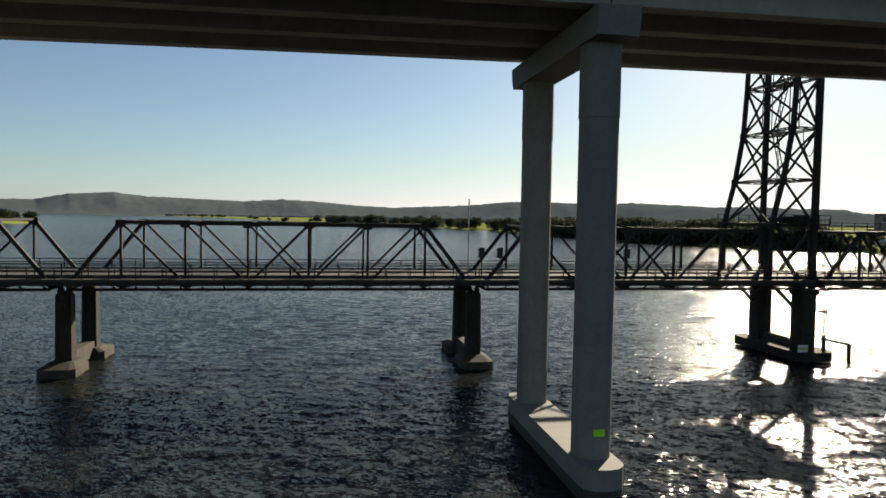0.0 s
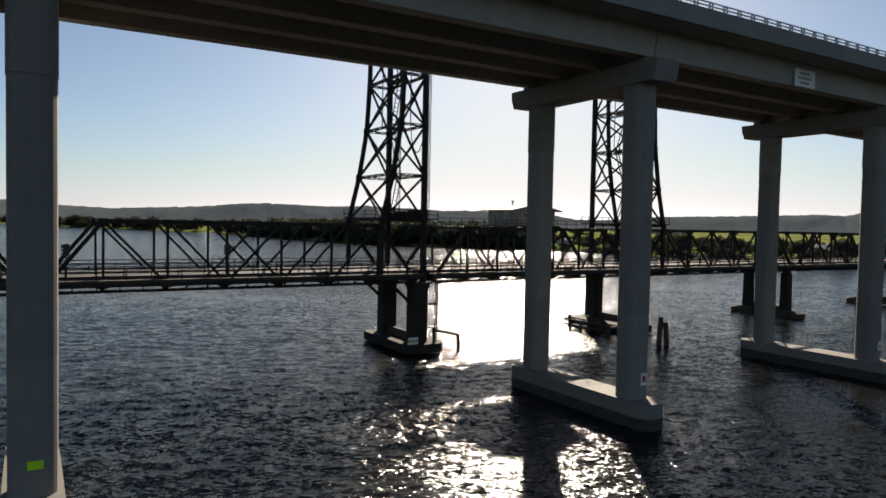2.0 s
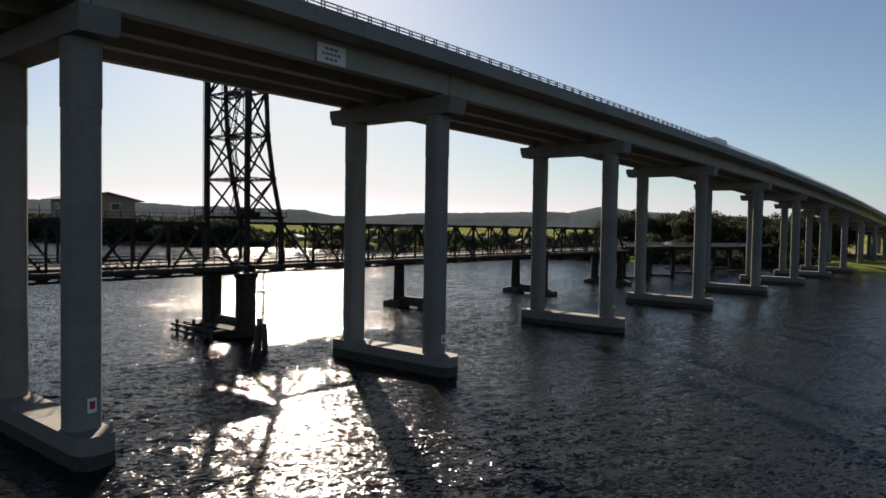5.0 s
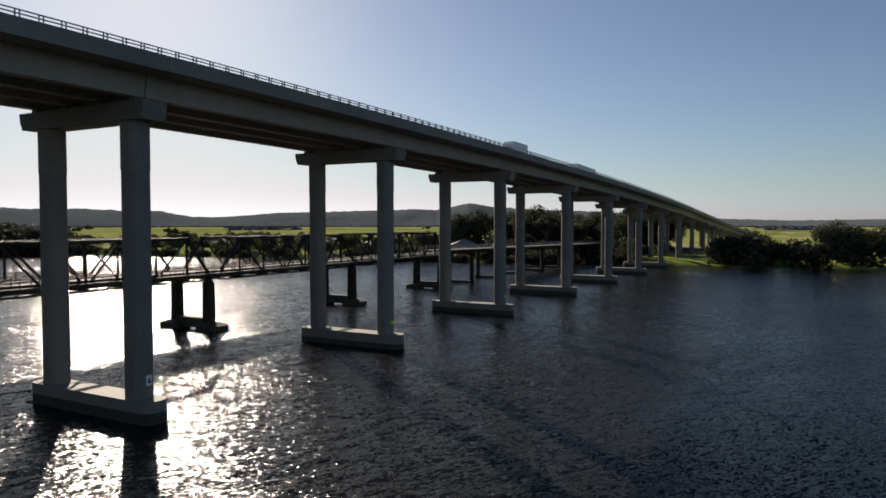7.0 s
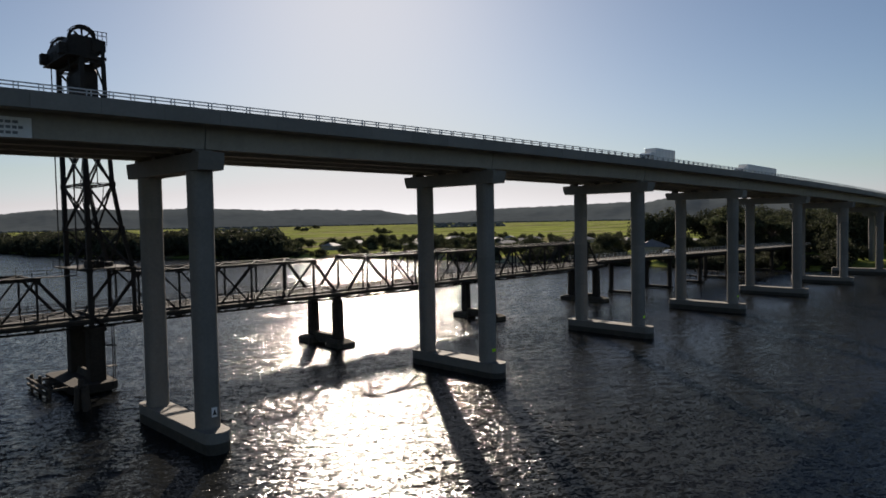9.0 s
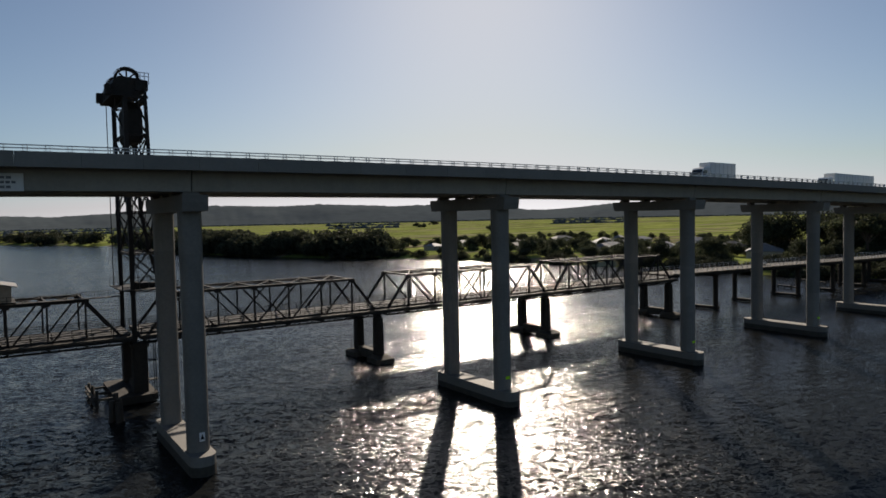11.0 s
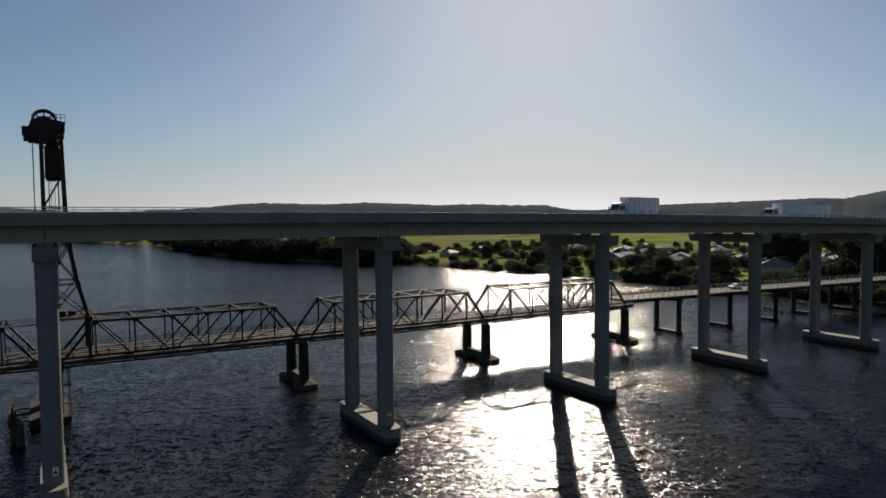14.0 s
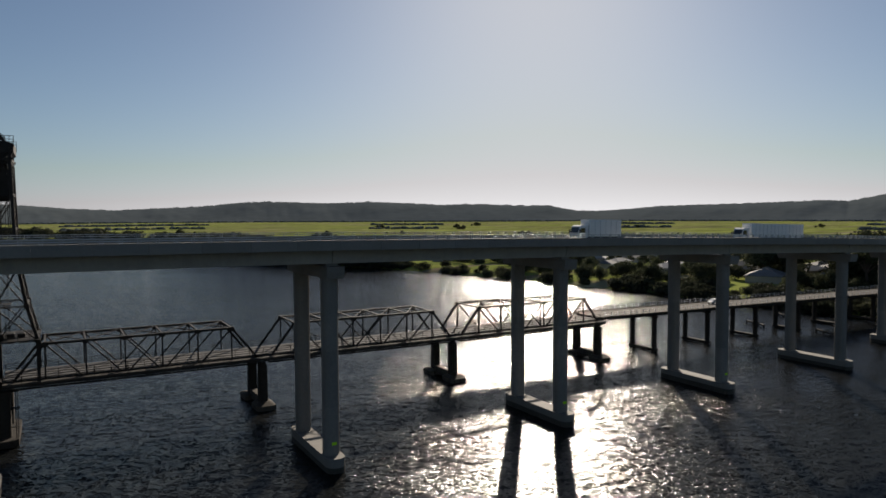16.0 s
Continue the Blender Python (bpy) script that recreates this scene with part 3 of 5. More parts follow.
def truss_span(a, b, label, panels=7, top=6.65):
    """A through truss from pier a to pier b."""
    s = thing("truss_span", (0, 0, 0), label=label, category="bridge span", group="spans of the old bridge")
    xa, xb = a + 0.9, b - 0.9
    end = 5.2
    w = (xb - xa - 2 * end) / (panels - 2)
    nodes = [xa] + [xa + end + w * i for i in range(panels - 1)] + [xb]
    zc = lambda x: chord(x)
    for y in (YN, YF):
        for i in range(1, len(nodes) - 2):
            bar_part("top_chord", s, (nodes[i] - 0.2, y, zc(nodes[i]) + top), (nodes[i + 1] + 0.2, y, zc(nodes[i + 1]) + top), 0.42, 0.45)
        for i in range(len(nodes) - 1):
            bar_part("bottom_chord", s, (nodes[i], y, zc(nodes[i])), (nodes[i + 1], y, zc(nodes[i + 1])), 0.36, 0.5)
        bar_part("end_post", s, (xa, y, zc(xa)), (nodes[1], y, zc(nodes[1]) + top), 0.4, 0.42)
        bar_part("end_post", s, (xb, y, zc(xb)), (nodes[-2], y, zc(nodes[-2]) + top), 0.4, 0.42)
        for x in nodes[1:-1]:
            bar_part("vertical", s, (x, y, zc(x)), (x, y, zc(x) + top), 0.24, 0.3)
        m = len(nodes) // 2
        for i in range(1, len(nodes) - 2):
            u, v = nodes[i], nodes[i + 1]
            mid = (u + v) / 2
            c = (xa + xb) / 2
            if mid < c + 0.5 * w:
                bar_part("diagonal", s, (u, y, zc(u) + top), (v, y, zc(v)), 0.24, 0.28)
            if mid > c - 0.5 * w:
                bar_part("diagonal", s, (u, y, zc(u)), (v, y, zc(v) + top), 0.24, 0.28)
        for x in nodes[1:-1]:
            bm = B()
            prism(bm, [(x - 0.5, y - 0.24), (x + 0.5, y - 0.24), (x + 0.5, y + 0.24), (x - 0.5, y + 0.24)], zc(x) + top - 0.5, zc(x) + top + 0.26)
            part("gusset", bm, STEEL, s)
            bm = B()
            box(bm, (x - 0.5, y - 0.2, zc(x) - 0.3), (x + 0.5, y + 0.2, zc(x) + 0.55), 0.05)
            part("gusset", bm, STEEL, s)
    inner = nodes[1:-1]
    for i, x in enumerate(inner):
        bar_part("top_strut", s, (x, YN, zc(x) + top + 0.05), (x, YF, zc(x) + top + 0.05), 0.28, 0.3)
        if i < len(inner) - 1:
            x2 = inner[i + 1]
            for p, q in ((YN, YF), (YF, YN)):
                bar_part("top_lateral", s, (x, p, zc(x) + top + 0.1), (x2, q, zc(x2) + top + 0.1), 0.16, 0.14)
    for x in nodes:
        bm = B()
        beam(bm, (x, YN, zc(x) - 0.15), (x, YF, zc(x) - 0.15), 0.3, 0.9)
        part("floor_beam", bm, STEEL, s)
        bm = B()
        bracket = [(x - 0.06, YN - 0.15, zc(x) + 0.3), (x - 0.06, YN - 1.3, zc(x) + 0.3), (x - 0.06, YN - 0.15, zc(x) - 0.6)]
        f = [bm.verts.new(q) for q in bracket] + [bm.verts.new((x + 0.06, q[1], q[2])) for q in bracket]
        for q in ((0, 1, 2), (5, 4, 3), (0, 3, 4, 1), (1, 4, 5, 2), (2, 5, 3, 0)):
            bm.faces.new([f[i] for i in q])
        part("bracket", bm, STEEL, s)
    za, zb = chord(a), chord(b)
    bm = B()
    sweep(bm, [(YN + 0.4, 0.55), (YN + 0.4, 0.95), (YF - 0.4, 0.95), (YF - 0.4, 0.55)], [a, b], [za, zb])
    part("road_deck", bm, ASPHALT, s)
    bm = B()
    sweep(bm, [(YN - 1.5, 0.35), (YN - 1.5, 0.62), (YN - 0.3, 0.62), (YN - 0.3, 0.35)], [a, b], [za, zb])
    part("footway", bm, TIMBER, s)
    for y in (YN - 1.5, YN - 0.32):
        bm = B()
        sweep(bm, [(y, -0.05), (y, 0.344), (y + 0.1, 0.344), (y + 0.1, -0.05)], [a, b], [za, zb])
        part("edge_girder", bm, STEEL, s)
    n = int((b - a) / 2.15)
    for i in range(n):
        x = a + (b - a) * (i + 0.5) / n
        zx = za + (zb - za) * (i + 0.5) / n
        bm = B()
        beam(bm, (x, YN - 1.45, zx - 0.1), (x, YN - 0.1, zx - 0.62), 0.12, 0.16)
        part("footway_bracket", bm, STEEL, s)
    bm = B()
    sweep(bm, [(YN - 0.12, -0.75), (YN - 0.12, -0.45), (YN + 0.12, -0.45), (YN + 0.12, -0.75)], [a + 0.9, b - 0.9], [za, zb])
    part("lower_girder", bm, STEEL, s)
    for y in (YN + 1.0, YN + 3.2, YF - 3.2, YF - 1.0):
        bm = B()
        sweep(bm, [(y - 0.12, 0.1), (y - 0.12, 0.546), (y + 0.12, 0.546), (y + 0.12, 0.1)], [a, b], [za, zb])
        part("stringer", bm, STEEL, s)
    hand_rail(s, a, b, YN - 1.45, za + 0.6, zb + 0.6)
    hand_rail(s, a, b, YF - 0.55, za + 0.95, zb + 0.95)
    hand_rail(s, a, b, YN + 0.55, za + 0.95, zb + 0.95)
    return s


for i, (a, b) in enumerate(zip(PIERS, PIERS[1:])):
    if i == 3:
        truss_span(a + 1.2, b - 1.2, "dark steel lift span between two towers, lowered", top=6.5)
    else:
        truss_span(a, b, "dark painted steel through truss span with riveted diagonals")


def old_pier(x, y0=35.2, y1=48.3, cols=(38.5, 46.6), top=None):
    top = chord(x) - 0.95 if top is None else top
    p = thing("old_pier", (x, 0, 0), label="weathered dark concrete pier of two columns joined by a wall", category="bridge pier", group="piers of the old bridge")
    for cy in cols:
        bm = B()
        prism(bm, outline(-1.9, 1.9, cy - 3.2 if cy == cols[0] else cy - 1.8, cy + 1.8 if cy == cols[0] else cy + 3.0, 0.5, 1), -2.5, 0.9)
        r0 = outline(-1.9, 1.9, cy - 3.2 if cy == cols[0] else cy - 1.8, cy + 1.8 if cy == cols[0] else cy + 3.0, 0.5, 1)
        r1 = outline(-1.2, 1.2, cy - 1.5, cy + 1.4, 0.3, 1)
        prism(bm, r0, 0.9, 1.35, r1)
        part("footing", bm, OLD_CONCRETE, p)
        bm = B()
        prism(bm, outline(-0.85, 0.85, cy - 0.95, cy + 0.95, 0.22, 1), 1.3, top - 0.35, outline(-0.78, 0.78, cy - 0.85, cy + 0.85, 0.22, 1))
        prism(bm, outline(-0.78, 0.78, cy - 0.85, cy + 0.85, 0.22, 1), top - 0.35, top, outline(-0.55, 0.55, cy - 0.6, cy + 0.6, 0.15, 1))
        part("column", bm, SHADED_OLD_CONCRETE, p)
        for dx in (-0.42, 0.42):
            bm = B()
            v = prism(bm, [(dx - 0.3, cy - 0.35), (dx + 0.3, cy - 0.35), (dx + 0.3, cy + 0.35), (dx - 0.3, cy + 0.35)], top, top + 0.55, [(dx - 0.1, cy - 0.3), (dx + 0.1, cy - 0.3), (dx + 0.1, cy + 0.3), (dx - 0.1, cy + 0.3)])
            part("bearing", bm, STEEL, p)
    bm = B()
    box(bm, (-0.7, cols[0] + 0.9, 0.3), (0.7, cols[1] - 0.9, 2.1), 0.06)
    part("tie_wall", bm, OLD_CONCRETE, p)
    return p


for x in (-90.0, -45.0, 0.0, 125.7, 169.0, 212.6):
    old_pier(x)

# ---- lift towers ----
TN, TF = 36.3, 46.6  # planes of the tower legs


def lean(z):
    """How far the raking legs stand off the upright ones at a height."""
    pts = ((9.0, 6.0), (17.1, 5.95), (22.9, 4.55), (29.3, 3.5), (36.6, 3.1), (41.2, 3.0), (46.3, 2.9))
    for (z0, a), (z1, b) in zip(pts, pts[1:]):
        if z <= z1:
            return a + (b - a) * (z - z0) / (z1 - z0)
    return 2.9


LEVELS = (17.1, 22.9, 29.3, 35.6, 41.2, 46.3)


def lift_tower(xv, sg):
    """A lift tower; xv: the upright legs, on the side of the lift span; sg: the way in which the raking legs lean."""
    t = thing("lift_tower", (0, 0, 0), label="dark riveted steel lift tower with braced legs, counterweight and sheaves", category="bridge tower", group="towers of the lift bridge")
    rake = lambda z: xv + sg * lean(z)
    for y in (TN, TF):
        bar_part("upright_leg", t, (xv, y, 9.2), (xv, y, 47.0), 0.62, 0.6)
        zs = (9.6,) + LEVELS
        for a, b in zip(zs, zs[1:]):
            bar_part("raking_leg", t, (rake(a), y, a), (rake(b), y, b), 0.5, 0.48)
        for i, z in enumerate(LEVELS):
            bar_part("strut", t, (xv, y, z), (rake(z), y, z), 0.34, 0.34, True)
        for i, (a, b) in enumerate(zip(LEVELS, LEVELS[1:])):
            if b < 46:
                bar_part("brace", t, (xv, y, a), (rake(b), y, b), 0.24, 0.24, True)
                if b < 40:
                    bar_part("brace", t, (rake(a), y, a), (xv, y, b), 0.24, 0.24, True)
            for x, z in ((xv, a), (rake(a), a)) if b < 40 else ():
                bm = B()
                box(bm, (x - 0.4, y - 0.28, z - 0.45), (x + 0.4, y + 0.28, z + 0.45), 0.1)
                part("gusset", bm, STEEL, t)
    for i, z in enumerate(LEVELS):
        for x in (xv, rake(z)):
            bar_part("cross_strut", t, (x, TN, z), (x, TF, z), 0.34, 0.36, True)
    for a, b in zip(LEVELS, LEVELS[1:]):
        for f in (lambda z: xv, rake):
            if f is rake or a > 22:
                bar_part("cross_brace", t, (f(a), TN, a), (f(b), TF, b), 0.22, 0.22, True)
                if b < 46:
                    bar_part("cross_brace", t, (f(a), TF, a), (f(b), TN, b), 0.22, 0.22, True)
    # head frame, platform and hoods
    for y in (TN, TF):
        bar_part("head_beam", t, (xv - sg * 0.4, y, 46.9), (rake(46) + sg * 0.4, y, 46.9), 0.4, 0.5)
        bar_part("raking_leg", t, (rake(46.3), y, 46.3), (rake(46.3), y, 48.4), 0.42, 0.42)
        bar_part("knee_brace", t, (xv + sg * 0.3, y, 46.9), (rake(46), y, 48.3), 0.2, 0.2)
        bar_part("knee_brace", t, (xv + sg * 1.2, y, 47.6), (rake(41), y, 42.6), 0.2, 0.2)
    for x in (xv, rake(46)):
        bar_part("head_beam", t, (x, TN - 0.4, 46.9), (x, TF + 0.4, 46.9), 0.4, 0.5)
    px = xv - sg * 1.9
    bm = B()
    box(bm, (min(px, xv), TN - 0.6, 46.85), (max(px, xv), TF + 0.6, 47.03))
    part("platform", bm, STEEL, t)
    for y in (TN - 0.55, TF + 0.55):
        for dz in (0.55, 1.1):
            bm = B()
            tube(bm, (px, y, 47.03 + dz), (xv, y, 47.03 + dz), 0.04, 6)
            part("platform_rail", bm, STEEL, t)
    for i in range(8):
        y = TN - 0.55 + (TF - TN + 1.1) * i / 7
        bm = B()
        box(bm, (px - 0.04, y - 0.04, 47.03), (px + 0.04, y + 0.04, 48.15))
        part("platform_post", bm, STEEL, t)
    for dz in (0.55, 1.1):
        bm = B()
        tube(bm, (px, TN - 0.55, 47.03 + dz), (px, TF + 0.55, 47.03 + dz), 0.04, 6)
        part("platform_rail", bm, STEEL, t)
    for y in (TN + 0.3, TF - 1.3):
        bm = B()
        box(bm, (px - 0.1 * sg - 0.6, y, 47.05), (px - 0.1 * sg + 0.6, y + 1.1, 48.6), 0.08)
        part("cabinet", bm, STEEL, t)
    # sheaves
    xc = xv + sg * 0.55
    for y in (TN + 1.0, TF - 1.0):
        bm = B()
        R, n = 1.85, 40
        prof = ((-0.28, R), (-0.12, R - 0.1), (0.12, R - 0.12), (0.28, R), (0.28, R - 0.35), (-0.28, R - 0.35))
        rings = [[bm.verts.new((xc + r * math.cos(2 * math.pi * i / n), y + w, 49.45 + r * math.sin(2 * math.pi * i / n))) for w, r in prof] for i in range(n)]
        for i in range(n):
            for j in range(len(prof)):
                bm.faces.new((rings[i][j], rings[i][(j + 1) % 6], rings[(i + 1) % n][(j + 1) % 6], rings[(i + 1) % n][j]))
        wheel = part("sheave", bm, STEEL, t)
        for i in range(8):
            a = math.pi * i / 4
            bm = B()
            beam(bm, (xc + 0.3 * math.cos(a), y, 49.45 + 0.3 * math.sin(a)), (xc + 1.45 * math.cos(a), y, 49.45 + 1.45 * math.sin(a)), 0.22, 0.2, (0, 1, 0))
            part("spoke", bm, STEEL, wheel)
        bm = B()
        tube(bm, (xc, y - 0.55, 49.45), (xc, y + 0.55, 49.45), 0.34, 12)
        part("hub", bm, STEEL, wheel)
        for dx in (-1, 1):
            bm = B()
            beam(bm, (xc + dx * 1.5, y, 46.7), (xc + dx * 0.2, y, 49.6), 0.9, 0.3, (0, 1, 0))
            part("bearing_frame", bm, STEEL, t)
        for k in (-0.16, 0.16):
            bm = B()
            tube(bm, (xc - sg * 1.8, y + k, 17.0), (xc - sg * 1.8, y + k, 49.45), 0.045, 6)
            part("cable", bm, STEEL, t)
    bm = B()
    hood = [(2.9, 48.0), (2.9, 49.5), (1.6, 49.75), (-1.2, 49.95), (-1.9, 49.5), (-2.2, 48.7), (-2.2, 46.9), (1.2, 46.9)]
    a = [bm.verts.new((xc + u * sg, TN + 0.3, z)) for u, z in hood]
    b = [bm.verts.new((xc + u * sg, TF - 0.3, z)) for u, z in hood]
    for i in range(len(hood)):
        j = (i + 1) % len(hood)
        bm.faces.new((a[i], a[j], b[j], b[i]))
    bm.faces.new(a)
    bm.faces.new(b[::-1])
    part("machinery_hood", bm, STEEL, t)
    # guard plate over the crown of the sheaves, and their shaft
    bm = B()
    arc = [math.radians(d) for d in (28, 45, 62, 80, 98, 116, 134, 152)]
    lip = [(xc + sg * 2.02 * math.cos(q), 49.45 + 2.02 * math.sin(q)) for q in arc] + [(xc + sg * 1.94 * math.cos(q), 49.45 + 1.94 * math.sin(q)) for q in reversed(arc)]
    for y0, y1 in ((TN + 0.66, TN + 1.34), (TF - 1.34, TF - 0.66)):
        a = [bm.verts.new((u, y0, z)) for u, z in lip]
        b = [bm.verts.new((u, y1, z)) for u, z in lip]
        for i in range(len(lip)):
            j = (i + 1) % len(lip)
            bm.faces.new((a[i], a[j], b[j], b[i]))
        for i in range(len(arc) - 1):
            j = len(lip) - 1 - i
            bm.faces.new((a[i], a[j], a[j - 1], a[i + 1]))
            bm.faces.new((b[i], b[i + 1], b[j - 1], b[j]))
    part("sheave_guard", bm, STEEL, t)
    bm = B()
    tube(bm, (xc, TN + 0.4, 49.45), (xc, TF - 0.4, 49.45), 0.2, 10)
    part("shaft", bm, STEEL, t)
    for y in (TN, TF):
        for dz in (0.6, 1.15):
            bm = B()
            tube(bm, (rake(46) - sg * 1.2, y, 49.5 + dz), (rake(46) + sg * 0.6, y, 49.5 + dz), 0.05, 6)
            part("platform_rail", bm, STEEL, t)
        for i in range(4):
            x = rake(46) - sg * (1.2 - 0.6 * i)
            bm = B()
            box(bm, (x - 0.04, y - 0.04, 48.85), (x + 0.04, y + 0.04, 50.7))
            part("platform_post", bm, STEEL, t)
    bm = B()
    box(bm, (min(rake(46), rake(46) - sg * 1.4), TN, 47.9), (max(rake(46), rake(46) - sg * 1.4), TF, 49.3), 0.05)
    part("machinery_house", bm, STEEL, t)
    # counterweight
    bm = B()
    c = xv + sg * 1.6
    prism(bm, outline(c - 1.0, c + 1.0, TN + 2.2, TF - 2.2, 0.25, 1), 40.2, 40.7, outline(c - 1.2, c + 1.2, TN + 1.9, TF - 1.9, 0.2, 1))
    part("counterweight_base", bm, STEEL, t)
    bm = B()
    prism(bm, outline(c - 1.2, c + 1.2, TN + 1.9, TF - 1.9, 0.2, 1), 40.7, 45.3)
    prism(bm, outline(c - 1.2, c + 1.2, TN + 1.9, TF - 1.9, 0.2, 1), 45.3, 46.4, outline(c - 0.7, c + 0.7, TN + 2.4, TF - 2.4, 0.2, 1))
    part("counterweight", bm, STEEL, t, "heavy dark counterweight hanging near the tower head")
    for y in (TN + 2.4, TF - 2.4):
        for d in (-0.7, 0.7):
            bm = B()
            tube(bm, (c + d, y, 29.5), (c + d, y, 40.3), 0.07, 6)
            part("balance_chain", bm, STEEL, t)
            bm = B()
            tube(bm, (c + 0.6 * d, y, 46.4), (c + 0.6 * d, y, 49.0), 0.09, 6)
            part("hanger", bm, STEEL, t)
    # ladder with landings
    lx = xv + sg * 1.5
    for i, (a0, b0) in enumerate(zip(LEVELS, LEVELS[1:])):
        y0, y1 = (TN + 4.2, TN + 6.4) if i % 2 else (TN + 6.4, TN + 4.2)
        for d in (-0.3, 0.3):
            bm = B()
            beam(bm, (lx + d, y0, a0), (lx + d, y1, b0), 0.07, 0.16)
            part("stair_string", bm, STEEL, t)
        for j in range(12):
            u = (j + 0.5) / 12
            bm = B()
            z = a0 + (b0 - a0) * u
            yy = y0 + (y1 - y0) * u
            box(bm, (lx - 0.3, yy - 0.12, z - 0.02), (lx + 0.3, yy + 0.12, z + 0.02))
            part("tread", bm, STEEL, t)
        bm = B()
        box(bm, (lx - 0.7, TN + 3.6, b0 - 0.06), (lx + 0.7, TN + 7.0, b0 + 0.04))
        part("landing", bm, STEEL, t)
    # drive platform at the level of the truss tops
    bm = B()
    box(bm, (min(xv - sg * 1.6, rake(17) + sg * 0.4), TN - 0.9, 17.25), (max(xv - sg * 1.6, rake(17) + sg * 0.4), TF + 0.9, 17.4))
    part("deck_platform", bm, STEEL, t)
    for k in range(3):
        bm = B()
        cx = xv + sg * (0.6 + 1.5 * k)
        box(bm, (cx - 0.55, TN + 0.6 + k, 17.4), (cx + 0.55, TN + 2.6 + k, 18.5 - 0.2 * k), 0.12)
        part("winch_housing", bm, STEEL, t)
    for y in (TN - 0.85, TF + 0.85):
        x0, x1 = sorted((xv - sg * 1.6, rake(17) + sg * 0.4))
        for dz in (0.5, 1.05):
            bm = B()
            tube(bm, (x0, y, 17.4 + dz), (x1, y, 17.4 + dz), 0.04, 6)
            part("platform_rail", bm, STEEL, t)
        for i in range(6):
            x = x0 + (x1 - x0) * i / 5
            bm = B()
            box(bm, (x - 0.04, y - 0.04, 17.4), (x + 0.04, y + 0.04, 18.5))
            part("platform_post", bm, STEEL, t)
    # hanging power cable in a loop
    bm = B()
    rings = []
    for i in range(17):
        u = math.pi * i / 16
        c0, d = Vector((xv + sg * (1.3 - 0.9 * math.cos(u)), TN - 0.2, 29.0 - 3.2 * math.sin(u))), Vector((sg * 0.9 * math.sin(u), 0, -3.2 * math.cos(u))).normalized()
        side = Vector((0, 1, 0)).cross(d)
        rings.append([bm.verts.new(c0 + (side * math.cos(math.pi * k / 3) + Vector((0, math.sin(math.pi * k / 3), 0))) * 0.06) for k in range(6)])
    for r0, r1 in zip(rings, rings[1:]):
        for k in range(6):
            bm.faces.new((r0[k], r0[(k + 1) % 6], r1[(k + 1) % 6], r1[k]))
    bm.faces.new(rings[0])
    bm.faces.new(rings[-1])
    part("cable_loop", bm, RUBBER, t)
    return t


lift_tower(43.2, -1)
lift_tower(82.1, 1)


def tower_pier(x, sg, x0, x1):
    p = thing("tower_pier", (x, 0, 0), label="massive weathered concrete pier under a lift tower", category="bridge pier", group="piers of the lift towers")
    bm = B()
    prism(bm, outline(x0, x1, 34.6, 48.6, 0.8, 1), 0.2, 1.35)
    part("pile_cap", bm, SHADED_OLD_CONCRETE, p)
    for cy in (37.6, 46.4):
        bm = B()
        tube(bm, (-0.1, cy, -2.5), (-0.1, cy, 0.22), 1.9, 20)
        part("caisson", bm, OLD_CONCRETE, p)
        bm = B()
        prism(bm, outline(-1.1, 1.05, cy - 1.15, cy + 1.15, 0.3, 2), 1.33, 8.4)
        part("column", bm, SHADED_OLD_CONCRETE, p)
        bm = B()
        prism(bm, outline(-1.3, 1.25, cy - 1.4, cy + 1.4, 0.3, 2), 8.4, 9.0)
        part("capital", bm, SHADED_OLD_CONCRETE, p)
        if sg < 0:
            bm = B()
            beam(bm, (sg * 1.1, cy, 6.4), (sg * 4.2, cy, 9.2), 0.35, 0.35, (0, 1, 0))
            part("bracket", bm, STEEL, p)
    bm = B()
    prism(bm, [(-0.6, 39.0), (0.6, 39.0), (0.6, 45.0), (-0.6, 45.0)], 1.34, 2.3, [(-0.25, 39.0), (0.25, 39.0), (0.25, 45.0), (-0.25, 45.0)])
    part("tie_wall", bm, OLD_CONCRETE, p)
    # service ladder and pipes
    for dx in (1.75, 2.05):
        bm = B()
        tube(bm, (dx, 36.0, 1.3), (dx, 36.0, 9.4), 0.07, 6)
        part("ladder_rail", bm, STEEL, p)
    for i in range(16):
        bm = B()
        tube(bm, (1.75, 36.0, 1.6 + i * 0.45), (2.05, 36.0, 1.6 + i * 0.45), 0.03, 5)
        part("rung", bm, STEEL, p)
    for z in (3.2, 6.2, 9.0):
        bm = B()
        box(bm, (1.1, 35.8, z), (2.3, 37.0, z + 0.12))
        part("landing", bm, STEEL, p)
    return p


tower_pier(43.2, -1, -2.9, 2.6)
tower_pier(82.9, 1, -4.0, 2.1)

sign = thing("pier_notice", (41.1, 34.75, 1.35), label="white notice board with a faded yellow band on the old pier", category="sign")
for dx in (-0.5, 0.5):
    bm = B()
    box(bm, (dx - 0.05, 0, -0.05), (dx + 0.05, 0.1, 1.05))
    part("post", bm, STEEL, sign)
bm = B()
box(bm, (-0.72, -0.06, 0.1), (0.72, -0.004, 1.0), 0.02)
part("panel", bm, WHITE, sign)
bm = B()
box(bm, (-0.72, -0.068, 0.38), (0.72, -0.062, 0.72))
part("band", bm, material("faded_yellow", (0.5, 0.5, 0.12), 0.7, grain=4, amount=0.2), sign)

